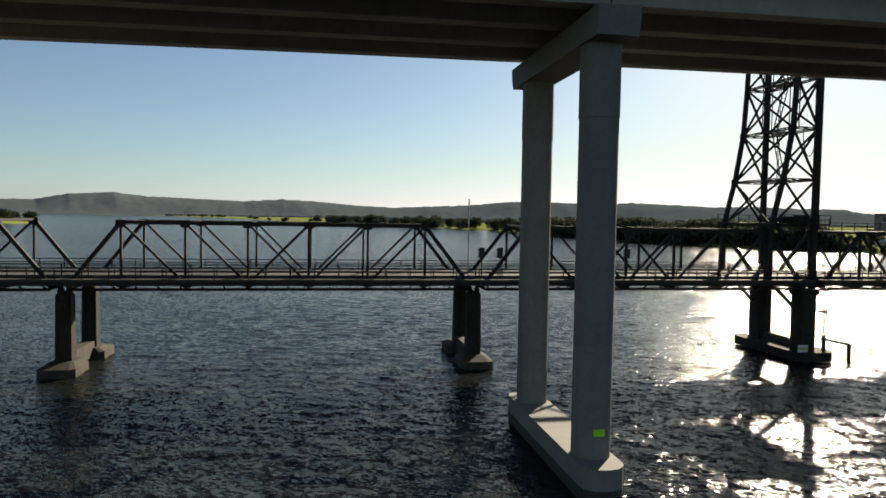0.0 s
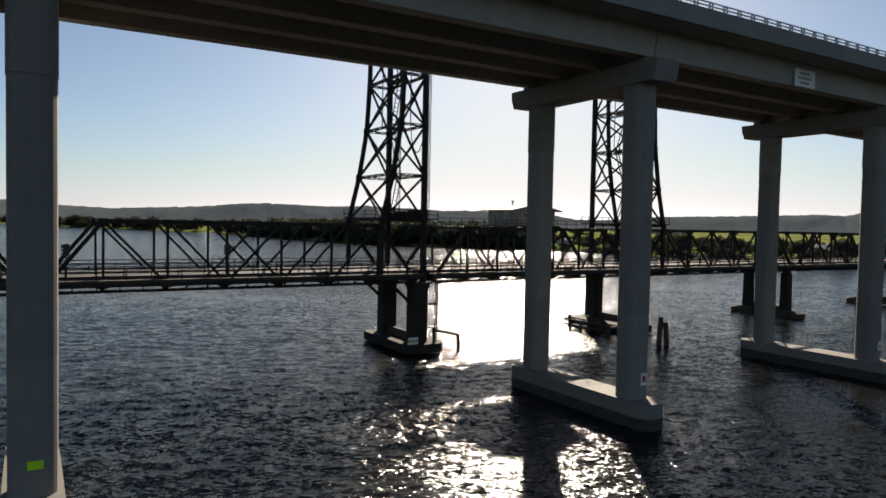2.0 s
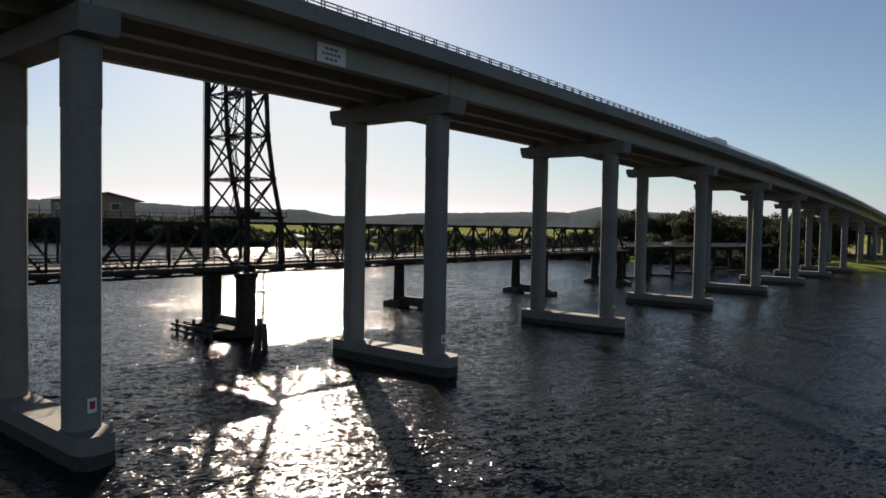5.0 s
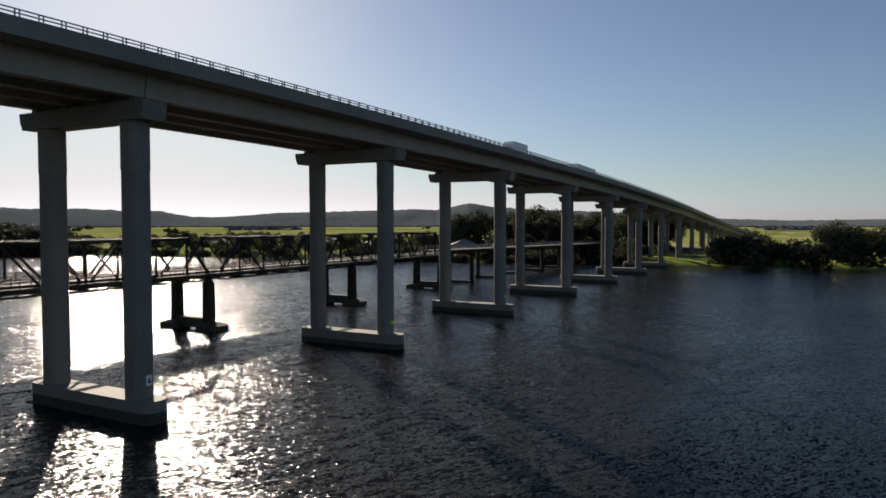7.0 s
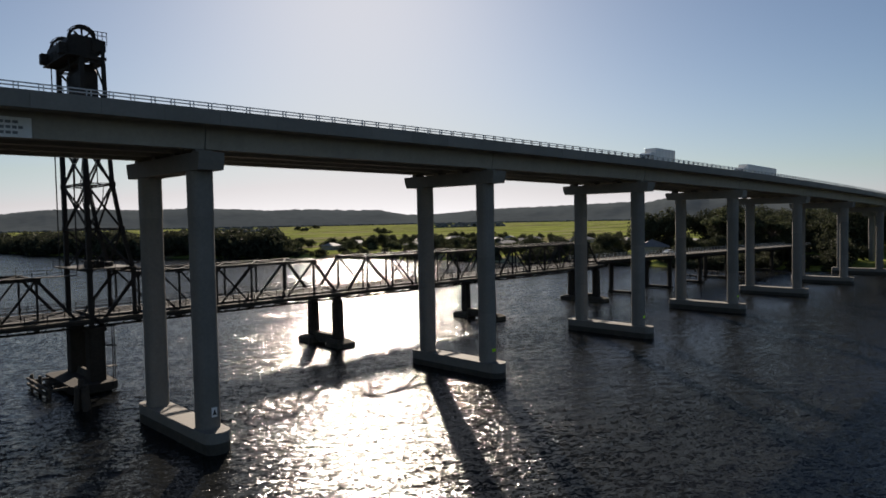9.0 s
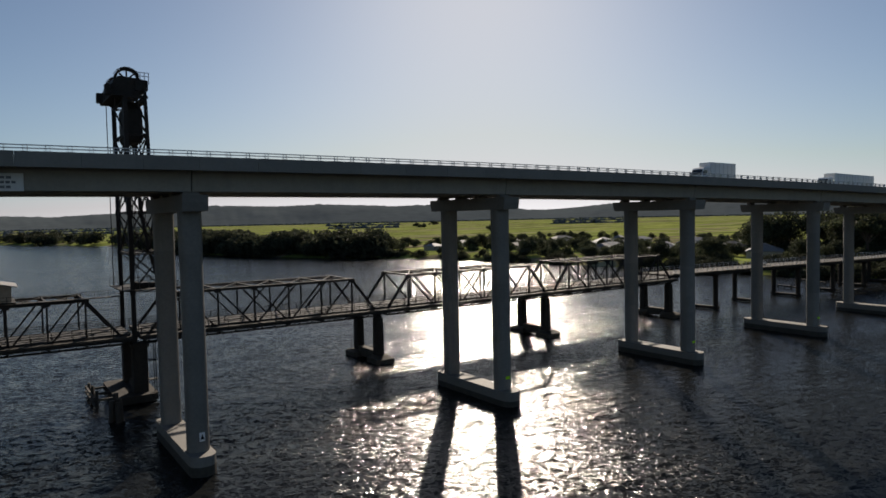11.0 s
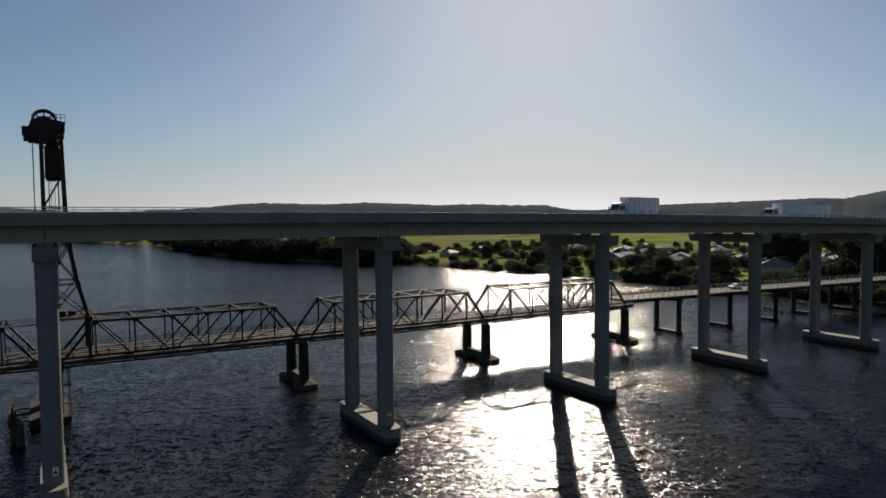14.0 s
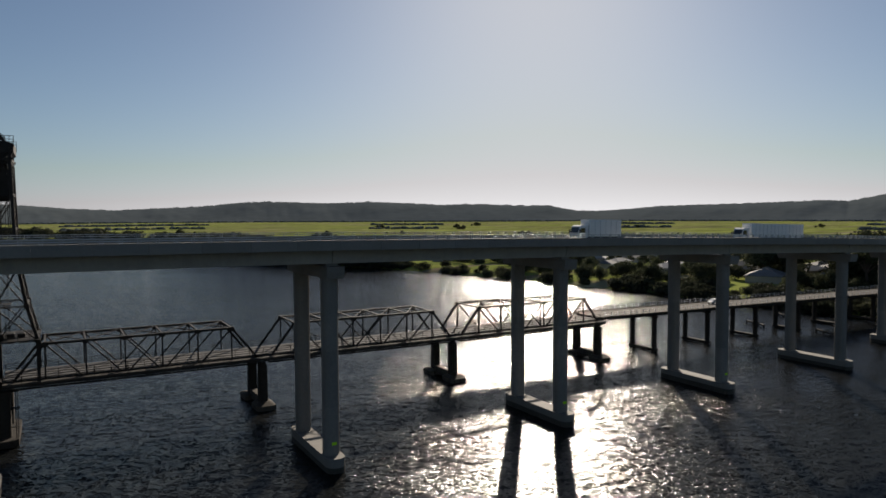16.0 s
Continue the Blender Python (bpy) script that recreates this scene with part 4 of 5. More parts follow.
boom = thing("fender_boom", (44.4, 35.6, 0), label="rusty steel pipe boom standing in the river beside the pier", category="fender")
for a, b, r in (((0, 0, 2.95), (4.2, 0.3, 2.05), 0.15), ((4.15, 0.3, 2.15), (4.25, 0.3, -2.5), 0.24), ((0.3, 0.1, 3.3), (0.3, 0.1, 1.3), 0.2)):
    bm = B()
    tube(bm, a, b, r, 10)
    part("pipe", bm, STEEL, boom)

pipe = thing("service_pipe", (43.6, 39.6, 1.35), label="dark vertical service pipe with boxes between the pier columns", category="pipe")
bm = B()
tube(bm, (0, 0, -0.02), (0, 0, 8.0), 0.16, 10)
part("riser", bm, STEEL, pipe)
for z in (0.5, 4.9, 5.7):
    bm = B()
    box(bm, (-0.35, -0.35, z), (0.45, 0.3, z + 0.4), 0.04)
    part("junction_box", bm, STEEL, pipe)
bm = B()
tube(bm, (-1.1, 0, 0.8), (0.9, 0, 0.8), 0.09, 8)
part("branch", bm, STEEL, pipe)

dolphin = thing("dolphin", (77.7, 26.9, 0), label="cluster of dark timber piles bound together in the river", category="pile cluster")
for dx, dy, h in ((-0.5, 0, 3.0), (0.1, 0.4, 3.9), (0.5, -0.2, 3.2), (0.15, -0.6, 2.8)):
    bm = B()
    tube(bm, (dx * 1.6, dy * 1.6, -2.5), (dx * 0.9, dy * 0.9, h), 0.36, 9)
    part("timber_post", bm, TIMBER, dolphin)

fender = thing("timber_fender", (76.5, 40.0, 0), label="worn timber fender of piles and walers in front of the pier", category="fender")
for i in range(5):
    bm = B()
    tube(bm, (0.3 * (i % 2), -3.5 + 2.2 * i, -2.5), (0.3 * (i % 2), -3.5 + 2.2 * i, 1.7 + 0.4 * (i % 3)), 0.24, 8)
    part("timber_post", bm, TIMBER, fender)
for z in (0.6, 1.4):
    bm = B()
    beam(bm, (-0.35, -4.3, z), (-0.35, 6.2, z), 0.3, 0.35)
    part("waler", bm, TIMBER, fender)
for y in (-3.4, 1.0, 5.2):
    bm = B()
    beam(bm, (-0.3, y, 1.1), (4.0, y, 1.1), 0.3, 0.35)
    part("stay", bm, TIMBER, fender)

# control cabin and walkway on the lift span
walkway = thing("lift_walkway", (0, 0, 0), label="steel walkway with thin railings along the top of the lift span", category="walkway")
bm = B()
box(bm, (45.5, YN - 0.5, 16.47), (80.5, YN + 1.1, 16.55))
part("grating", bm, STEEL, walkway)
for dz in (0.5, 1.0):
    bm = B()
    tube(bm, (45.5, YN - 0.45, 16.55 + dz), (80.5, YN - 0.45, 16.55 + dz), 0.035, 6)
    part("rail", bm, STEEL, walkway)
for i in range(20):
    x = 45.5 + 35.0 * i / 19
    bm = B()
    box(bm, (x - 0.035, YN - 0.49, 16.55), (x + 0.035, YN - 0.41, 17.6 + (0.5 if i % 5 == 0 else 0)))
    part("rail_post", bm, STEEL, walkway)

cabin = thing("control_cabin", (62.6, 41.0, 16.55), label="timber control cabin with pale gable roof on the lift span", category="cabin")
bm = B()
box(bm, (-4.3, -3.9, 0), (4.3, 3.9, 0.2))
part("floor", bm, STEEL, cabin)
bm = B()
foot = [(-3.8, -3.15), (3.8, -3.15), (3.8, 3.15), (-3.8, 3.15)]
low, high = [bm.verts.new((x, y, 0.2)) for x, y in foot], [bm.verts.new((x, y, 2.5)) for x, y in foot]
ends = [bm.verts.new((0, y, 3.22)) for y in (-3.15, 3.15)]
for q in ((low[0], low[1], high[1], ends[0], high[0]), (low[1], low[2], high[2], high[1]), (low[2], low[3], high[3], ends[1], high[2]), (low[3], low[0], high[0], high[3]), (high[0], ends[0], ends[1], high[3]), (high[1], high[2], ends[1], ends[0]), tuple(low)):
    bm.faces.new(q)
walls = part("wall", bm, material("cabin_cladding", (0.36, 0.31, 0.25), 0.8, grain=3, amount=0.2), cabin)
for (x, y, turn) in ((-1.7, -3.15, 0), (1.3, -3.15, 0), (-3.8, -1.4, 1), (-3.8, 1.2, 1)):
    w = (0.6, 0.05) if not turn else (0.05, 0.6)
    bm = B()
    box(bm, (x - w[0], y - w[1], 1.15), (x + w[0], y + w[1], 2.1))
    win = part("window", bm, WHITE, walls)
    g = (0.5, 0.07) if not turn else (0.07, 0.5)
    bm = B()
    box(bm, (x - g[0], y - g[1], 1.25), (x + g[0], y + g[1], 2.0))
    part("pane", bm, GLASS, walls)
bm = B()
sec = [(-4.6, 2.3), (0, 3.28), (4.6, 2.3), (4.6, 2.42), (0, 3.42), (-4.6, 2.42)]
a = [bm.verts.new((x, -4.0, z)) for x, z in sec]
b = [bm.verts.new((x, 4.0, z)) for x, z in sec]
for i in range(6):
    bm.faces.new((a[i], a[(i + 1) % 6], b[(i + 1) % 6], b[i]))
bm.faces.new((a[0], a[1], a[4], a[5])), bm.faces.new((a[1], a[2], a[3], a[4])), bm.faces.new((b[5], b[4], b[1], b[0])), bm.faces.new((b[4], b[3], b[2], b[1]))
part("roof", bm, ROOF, cabin)
for y in (-1.6, 2.2):
    bm = B()
    tube(bm, (0.0, y, 3.35), (0.0, y, 3.85), 0.1, 8)
    tube(bm, (0.0, y, 3.8), (0.0, y, 3.95), 0.22, 8)
    part("vent", bm, STEEL, cabin)

# ---- approach of the old bridge ----
BENTS = (233.0, 254.5, 276.0, 297.5, 319.0, 340.5, 362.0)


def approach_bent(x):
    p = thing("approach_bent", (x, 0, 0), label="dark concrete bent of two columns with a low tie beam", category="bridge pier", group="bents of the old approach")
    top = chord(x) - 0.15
    for cy in (38.4, 46.4):
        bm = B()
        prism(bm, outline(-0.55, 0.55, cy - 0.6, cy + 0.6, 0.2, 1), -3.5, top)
        part("column", bm, SHADED_OLD_CONCRETE, p)
    bm = B()
    box(bm, (-0.55, 37.4, top), (0.55, 47.4, top + 0.55), 0.05)
    part("crosshead", bm, SHADED_OLD_CONCRETE, p)
    bm = B()
    box(bm, (-0.62, 37.5, 0.15), (0.62, 47.3, 0.95), 0.06)
    part("tie_beam", bm, SHADED_OLD_CONCRETE, p)
    return p


def approach_span(a, b):
    s = thing("approach_span", (0, 0, 0), label="old girder approach span with low metal railings", category="bridge span", group="spans of the old approach")
    za, zb = chord(a) + 0.4, chord(b) + 0.4
    for y in (38.4, 41.0, 43.8, 46.4):
        bm = B()
        sweep(bm, [(y - 0.18, 0.0), (y - 0.18, 0.75), (y + 0.18, 0.75), (y + 0.18, 0.0)], [a + 0.03, b - 0.03], [za, zb])
        part("girder", bm, STEEL, s)
    bm = B()
    sweep(bm, [(36.9, 0.755), (36.9, 1.0), (47.9, 1.0), (47.9, 0.755)], [a + 0.02, b - 0.02], [za, zb])
    part("slab", bm, OLD_CONCRETE, s)
    for y in (37.0, 47.8):
        bm = B()
        sweep(bm, [(y - 0.1, 1.0), (y - 0.1, 1.2), (y + 0.1, 1.2), (y + 0.1, 1.0)], [a + 0.02, b - 0.02], [za, zb])
        part("kerb", bm, OLD_CONCRETE, s)
        hand = (0.6, 1.15)
        for dz in hand:
            bm = B()
            tube(bm, (a, y, za + 1.05 + dz), (b, y, zb + 1.05 + dz), 0.05, 6)
            part("rail", bm, RAIL, s)
        for i in range(9):
            t = (i + 0.5) / 9
            z = za + (zb - za) * t
            bm = B()
            box(bm, (a + (b - a) * t - 0.06, y - 0.06, z + 1.0), (a + (b - a) * t + 0.06, y + 0.06, z + 2.25))
            part("rail_post", bm, RAIL, s)
    return s


for x in BENTS:
    approach_bent(x)
for a, b in zip((212.6,) + BENTS, BENTS + (383.0,)):
    approach_span(a, b)


def old_jetty(x0, y0, x1, y1):
    """Remains of a timber jetty: piles in a row with a low beam on them."""
    j = thing("old_jetty", (0, 0, 0), label="dark remains of a low timber jetty in the river", category="jetty", group="old jetties")
    n = max(3, int(math.dist((x0, y0), (x1, y1)) / 3))
    for i in range(n + 1):
        t = i / n
        x, y = x0 + (x1 - x0) * t, y0 + (y1 - y0) * t
        bm = B()
        tube(bm, (x, y, -3.0), (x + 0.1, y, 0.9 + 0.5 * ((i * 7) % 3) / 2), 0.3, 8)
        part("timber_post", bm, TIMBER, j)
    for z in (0.75,):
        bm = B()
        beam(bm, (x0, y0, z), (x1, y1, z - 0.1), 0.5, 0.5)
        part("beam", bm, TIMBER, j)
    return j


old_jetty(298.0, 57.5, 294.5, 48.5)
old_jetty(301.0, 34.5, 296.0, 24.5)
old_jetty(331.0, 34.8, 324.0, 22.0)
old_jetty(322.0, 62.0, 316.0, 50.0)

# ---- trees ----


def tree(name, label, height, spread, trunk_h, leaves, size, leaf, seed, lobes=9, flat=0.75):
    """A tapered trunk with limbs, and a crown of leaf tufts gathered on uneven lobes."""
    rng = random.Random(seed)
    t = thing(name, (0, 0, 0), label=label, category="tree")
    bm = B()

    def limb(a, b, r0, r1, n=6):
        a, b = Vector(a), Vector(b)
        d = (b - a).normalized()
        s = d.cross(Vector((0.3, 1, 0.2))).normalized()
        u = s.cross(d)
        ra = [bm.verts.new(a + (s * math.cos(6.283 * i / n) + u * math.sin(6.283 * i / n)) * r0) for i in range(n)]
        rb = [bm.verts.new(b + (s * math.cos(6.283 * i / n) + u * math.sin(6.283 * i / n)) * r1) for i in range(n)]
        for i in range(n):
            bm.faces.new((ra[i], ra[(i + 1) % n], rb[(i + 1) % n], rb[i]))

    fork = Vector((rng.uniform(-0.3, 0.3), rng.uniform(-0.3, 0.3), trunk_h))
    limb((0, 0, -0.6), fork, height * 0.03, height * 0.02, 8)
    centres = []
    for i in range(lobes):
        a = 6.283 * i / lobes + rng.uniform(-0.4, 0.4)
        q = spread * rng.uniform(0.25, 0.72) if i else 0.0
        z = trunk_h + (height - trunk_h) * rng.uniform(0.25, 0.8) * (1 - 0.35 * q / spread) if i else height * 0.8
        c = Vector((q * math.cos(a), q * math.sin(a), z))
        centres.append((c, spread * rng.uniform(0.3, 0.5)))
        limb(fork, c, height * 0.014, height * 0.004, 5)
    part("trunk", bm, BARK, t)
    verts, faces = [], []
    for i in range(leaves):
        c, r = centres[rng.randrange(lobes)]
        d = Vector((rng.gauss(0, 1), rng.gauss(0, 1), rng.gauss(0, 1))).normalized()
        p = c + Vector((d.x * r, d.y * r, d.z * r * flat)) * rng.uniform(0.55, 1.08)
        p.z = min(max(p.z, 0.4), height)
        n = (d + Vector((rng.gauss(0, 0.5), rng.gauss(0, 0.5), rng.gauss(0, 0.5)))).normalized()
        s = n.cross(Vector((rng.uniform(-1, 1), rng.uniform(-1, 1), rng.uniform(-1, 1)))).normalized()
        u = n.cross(s)
        k = size * rng.uniform(0.6, 1.3)
        b = len(verts)
        verts += [p - s * k, p - u * k * 0.55 + n * k * 0.15, p + s * k, p + u * k * 0.55 + n * k * 0.15]
        faces.append((b, b + 1, b + 2, b + 3))
    me = bpy.data.meshes.new("crown")
    me.from_pydata(verts, [], faces)
    me.materials.append(leaf)
    crown = new("crown", me)
    crown.parent = t
    return t


FIG = tree("fig_tree", "large dark spreading tree on the river bank", 24, 14, 4, 4200, 0.75, LEAF, 1, 18, 0.9)
GUM = tree("gum_tree", "tall open-crowned gum tree near the river", 25, 9, 9, 900, 0.8, LEAF_B, 2, 10, 0.6)
ROUND = tree("garden_tree", "rounded dark green tree beside the houses", 11, 6.5, 1.4, 1500, 0.5, LEAF, 3, 10, 0.9)
BUSH = tree("riverside_tree", "low dense dark tree at the water's edge", 9, 7.5, 0.6, 900, 0.8, MANGROVE, 4, 12, 1.0)
BUSH2 = tree("mangrove", "broad dark mangrove at the water's edge", 8, 8.5, 0.5, 900, 0.8, MANGROVE, 5, 13, 0.9)
FIELD = tree("field_tree", "lone dark tree standing among the fields", 11, 8, 1.2, 600, 0.9, LEAF, 6, 9)

SHRUB = tree("garden_shrub", "low dark shrub beside the houses", 4.0, 4.2, 0.3, 420, 0.55, LEAF_B, 7, 9, 0.8)


def ground_z(x, y):
    return float(land_height(np.array([float(x)]), np.array([float(y)]))[0])


used = set()


LAWNS = ((341, 168, 8), (344, 139, 6), (377, 112, 9), (319, 337, 10), (334, 269, 8), (366, 232, 9), (352, 300, 9))  # open grass among the gardens: x, y, radius


def plant(kind, x, y, s, group=""):
    if any(math.dist((x, y), (lx, ly)) < r for lx, ly, r in LAWNS):
        return
    m = pose(x, y, ground_z(x, y) - 0.1, 0, 0, (x * 37 + y * 53) % 360) @ Matrix.Scale(s, 4)
    if kind not in used:
        used.add(kind)
        kind.matrix_basis = m
        o = kind
        if group:
            tagged(o, group=group)
        return o
    o = copy_thing(kind, m)
    o.matrix_basis = m
    return o


def clear_of_houses(x, y, gap):
    """Clear of the houses, and of the lawn that runs from the large one down to the river."""
    if 350 < x < 407 and 122 - (407 - x) * 0.75 < y < 140 - (407 - x) * 0.5:
        return False
    return all(math.dist((x, y), (hx, hy)) > gap for hx, hy, *rest in HOUSES)


def bank_points(rng, first, last, count, depth):
    """Points scattered on land along the bank between two corners of the river's outline."""
    seg = list(zip(RIVER[first:last], RIVER[first + 1:last + 1]))
    lens = [math.dist(a, b) for a, b in seg]
    out = []
    while len(out) < count:
        q = rng.uniform(0, sum(lens))
        for (a, b), l in zip(seg, lens):
            if q <= l:
                break
            q -= l
        dx, dy = (b[0] - a[0]) / l, (b[1] - a[1]) / l
        off = -0.5 + depth * rng.random() ** 1.6
        out.append((a[0] + dx * q + dy * off, a[1] + dy * q - dx * off))
    return out


# houses by the river: x, y, width, depth, wall height, turn
HOUSES = ((413, 131, 21, 15, 3.6, 30), (428, 108, 16, 11, 3.2, 15), (437, 158, 15, 10, 3.4, 20), (464, 138, 14, 9, 3.2, -15), (489, 317, 16, 9, 3, 30), (412, 300, 22, 7, 3, 15), (438, 284, 15, 9, 3, 40), (462, 268, 14, 9, 3, 10), 
                         (345, 352, 12, 8, 3, 25), (486, 140, 13, 9, 3, 60), (526, 309, 16, 9, 3, 5), (540, 345, 15, 9, 3, 35), (509, 386, 15, 9, 3, -10), (400, 392, 13, 8, 3, 20), (410, 196, 13, 9, 3, 0),
                         (480, 230, 14, 9, 3, 25), (500, 200, 14, 10, 3, 70), (455, 330, 14, 9, 3, -30), (395, -70, 14, 9, 3, 20), (430, -60, 15, 10, 3, -10), (470, -90, 15, 9, 3, 40), (402, 237, 13, 8, 3, 30), (464, 185, 15, 9, 3, -10), (437, 214, 14, 9, 3.2, 35), (503, 184, 15, 10, 3.4, 20), (508, 158, 13, 9, 3, -25), (425, 250, 13, 8, 3, 10), (470, 300, 15, 9, 3, 50), (380, 300, 12, 8, 3, 15), (520, 250, 15, 9, 3, -5), (555, 280, 15, 9, 3, 30), (430, 350, 14, 9, 3, 65))
rng = random.Random(12)
for x, y in bank_points(rng, 13, 17, 170, 60):
    plant(rng.choice((BUSH, BUSH2, BUSH)), x, y, rng.uniform(1.2, 1.95), "mangroves along the bank")
for x, y in bank_points(rng, 17, 21, 60, 50):
    plant(rng.choice((BUSH, BUSH2)), x, y, rng.uniform(1.2, 1.9), "mangroves along the bank")
for x, y in bank_points(rng, 21, 24, 22, 100):
    plant(rng.choice((BUSH, BUSH2)), x, y, rng.uniform(0.7, 1.2))
for x, y in bank_points(rng, 26, 30, 24, 60):
    plant(rng.choice((BUSH, BUSH2)), x, y, rng.uniform(1.5, 2.0))
for x, y in bank_points(rng, 8, 13, 26, 16):
    plant(rng.choice((BUSH, BUSH2)), x, y, rng.uniform(0.3, 0.6))
# large trees behind the landing of the two bridges
for k, x, y, s in ((FIG, 432, 146, 1.0), (FIG, 450, 116, 1.05), (FIG, 470, 96, 1.05), (GUM, 402, 74, 1.0), (FIG, 446, 60, 0.95), (GUM, 480, 70, 1.1), (FIG, 418, 84, 0.8), (FIG, 500, 120, 1.1), (GUM, 455, 150, 0.9),
                   (FIG, 520, 50, 0.95), (FIG, 480, 30, 0.8), (GUM, 430, 40, 0.85), (FIG, 560, 90, 1.1), (ROUND, 400, 50, 0.9), (ROUND, 388, 88, 0.8),
                   (FIG, 372, -34, 0.62), (FIG, 362, -42, 0.5), (FIG, 378, -22, 0.5), (BUSH, 368, -24, 1.3), (BUSH2, 364, -34, 1.5), (BUSH, 362, -50, 1.3), (BUSH2, 368, -20, 1.1), (FIG, 378, -66, 0.8), (GUM, 384, -74, 0.7), (FIG, 398, -84, 0.65),
                   (BUSH, 371, -62, 1.2), (BUSH2, 374, -74, 1.3), (BUSH, 379, -88, 1.3), (BUSH2, 384, -100, 1.4), (FIG, 402, -104, 0.7), (BUSH, 386, -112, 1.4), (BUSH, 384, -124, 1.3)):
    plant(k, x, y, s)
for x, y, s in ((352, 151, 0.5), (363, 128, 0.55), (338, 187, 0.42), (358, 176, 0.45)):
    plant(FIG, x, y, s)
for i in range(60):
    x, y = rng.uniform(412, 540), rng.uniform(24, 165)
    if clear_of_houses(x, y, 21):
        plant(rng.choice((FIG, FIG, GUM)), x, y, rng.uniform(0.85, 1.2), "large trees by the landing")
for i in range(30):
    x, y = rng.uniform(385, 430), rng.uniform(60, 150)
    if clear_of_houses(x, y, 19):
        plant(ROUND, x, y, rng.uniform(0.7, 1.1), "garden trees")
for i in range(120):
    x, y = rng.uniform(340, 540), rng.uniform(150, 440)
    if river_distance(np.array([x]), np.array([y]))[0] > 8 and clear_of_houses(x, y, 15):
        plant(ROUND, x, y, rng.uniform(0.4, 0.85), "garden trees")
for i in range(110):
    x, y = rng.uniform(338, 500), rng.uniform(140, 430)
    if river_distance(np.array([x]), np.array([y]))[0] > 3 and clear_of_houses(x, y, 11):
        plant(SHRUB, x, y, rng.uniform(0.7, 1.6), "shrubs by the houses")
for i in range(16):
    plant(ROUND, rng.uniform(335, 395), rng.uniform(235, 330), rng.uniform(0.6, 1.1))
rng = random.Random(31)
for i in range(15):
    b, q = radians(rng.uniform(-3, 62)), rng.uniform(800, 2100)
    cx, cy = 90 + q * math.sin(b), q * math.cos(b)
    across, count = rng.uniform(4, 14), rng.randrange(2, 7)
    for k in range(count):
        # clumps and short rows across the line of sight
        u = rng.uniform(-across, across)
        x, y = cx + u * math.cos(b) + rng.uniform(-8, 8), cy - u * math.sin(b) + rng.uniform(-8, 8)
        if river_distance(np.array([x]), np.array([y]))[0] > 40:
            plant(FIELD, x, y, rng.uniform(0.4, 1.2), "trees among the fields")
for i in range(9):
    b, q = radians(rng.uniform(86, 118)), rng.uniform(420, 1500)
    plant(FIELD, 90 + q * math.sin(b), q * math.cos(b), rng.uniform(0.5, 0.9), "trees among the fields")
for x, y in bank_points(rng, 1, 4, 40, 18):
    plant(rng.choice((BUSH, BUSH2)), x, y, rng.uniform(0.6, 1.1))
# dense dark trees between the houses and along the water
for i in range(85):
    x, y = rng.uniform(345, 600), rng.uniform(125, 470)
    d = river_distance(np.array([x]), np.array([y]))[0]
    if d > 10 and clear_of_houses(x, y, 17):
        plant(ROUND, x, y, rng.uniform(0.4, 0.8), "garden trees")
for x, y in bank_points(rng, 6, 8, 60, 22):
    plant(rng.choice((BUSH, BUSH2, SHRUB)), x, y, rng.uniform(0.35, 0.6), "bushes at the landing")
for x, y in bank_points(rng, 6, 9, 45, 30):
    plant(rng.choice((BUSH, BUSH2)), x, y, rng.uniform(0.35, 0.75), "bushes at the landing")
for x, y in bank_points(rng, 8, 13, 34, 14):
    plant(rng.choice((BUSH, BUSH2, SHRUB)), x, y, rng.uniform(0.45, 0.8), "bushes at the landing")
for i in range(60):
    x, y = rng.uniform(360, 470), rng.uniform(18, 150)
    if river_distance(np.array([x]), np.array([y]))[0] > 4 and clear_of_houses(x, y, 12):
        plant(rng.choice((SHRUB, BUSH)), x, y, rng.uniform(0.5, 1.2))

# far woods at the foot of the ridge: rows of tufts, past counting
rng = random.Random(5)
verts, faces = [], []
for i in range(7600):
    b = radians(rng.uniform(-40, 125))
    q = rng.choice((1700, 2350, 2350, 2350, 3330, 3360, 3400, 3430)) + 90 * math.sin(b * 9) + rng.uniform(-18, 18)
    if q < 3000 and math.sin(b * 17) + 0.5 * math.sin(b * 41) < 0.35:
        continue
    x, y = 90 + q * math.sin(b), -20 + q * math.cos(b)
    r, h = rng.uniform(6, 12), rng.uniform(3, 9)
    c = len(verts)
    n = 6
    for k in range(n):
        a = 6.283 * k / n
        verts.append((x + r * math.cos(a) * rng.uniform(0.7, 1.2), y + r * math.sin(a), 1.5))
    for k in range(n):
        a = 6.283 * k / n + 0.5
        verts.append((x + 0.8 * r * math.cos(a) * rng.uniform(0.6, 1.2), y + 0.8 * r * math.sin(a), 2 + h * rng.uniform(0.5, 0.85)))
    verts.append((x, y, 2 + h))
    for k in range(n):
        faces.append((c + k, c + (k + 1) % n, c + n + (k + 1) % n, c + n + k))
        faces.append((c + n + k, c + n + (k + 1) % n, c + 2 * n))
bank = river_distance(np.array([v[0] for v in verts]), np.array([v[1] for v in verts]))
faces = [f for f in faces if min(bank[i] for i in f) > 12]
me = bpy.data.meshes.new("far_woods")
me.from_pydata(verts, [], faces)
me.materials.append(HAZED_FOREST)
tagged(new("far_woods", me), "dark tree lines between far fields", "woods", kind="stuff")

# ---- houses ----


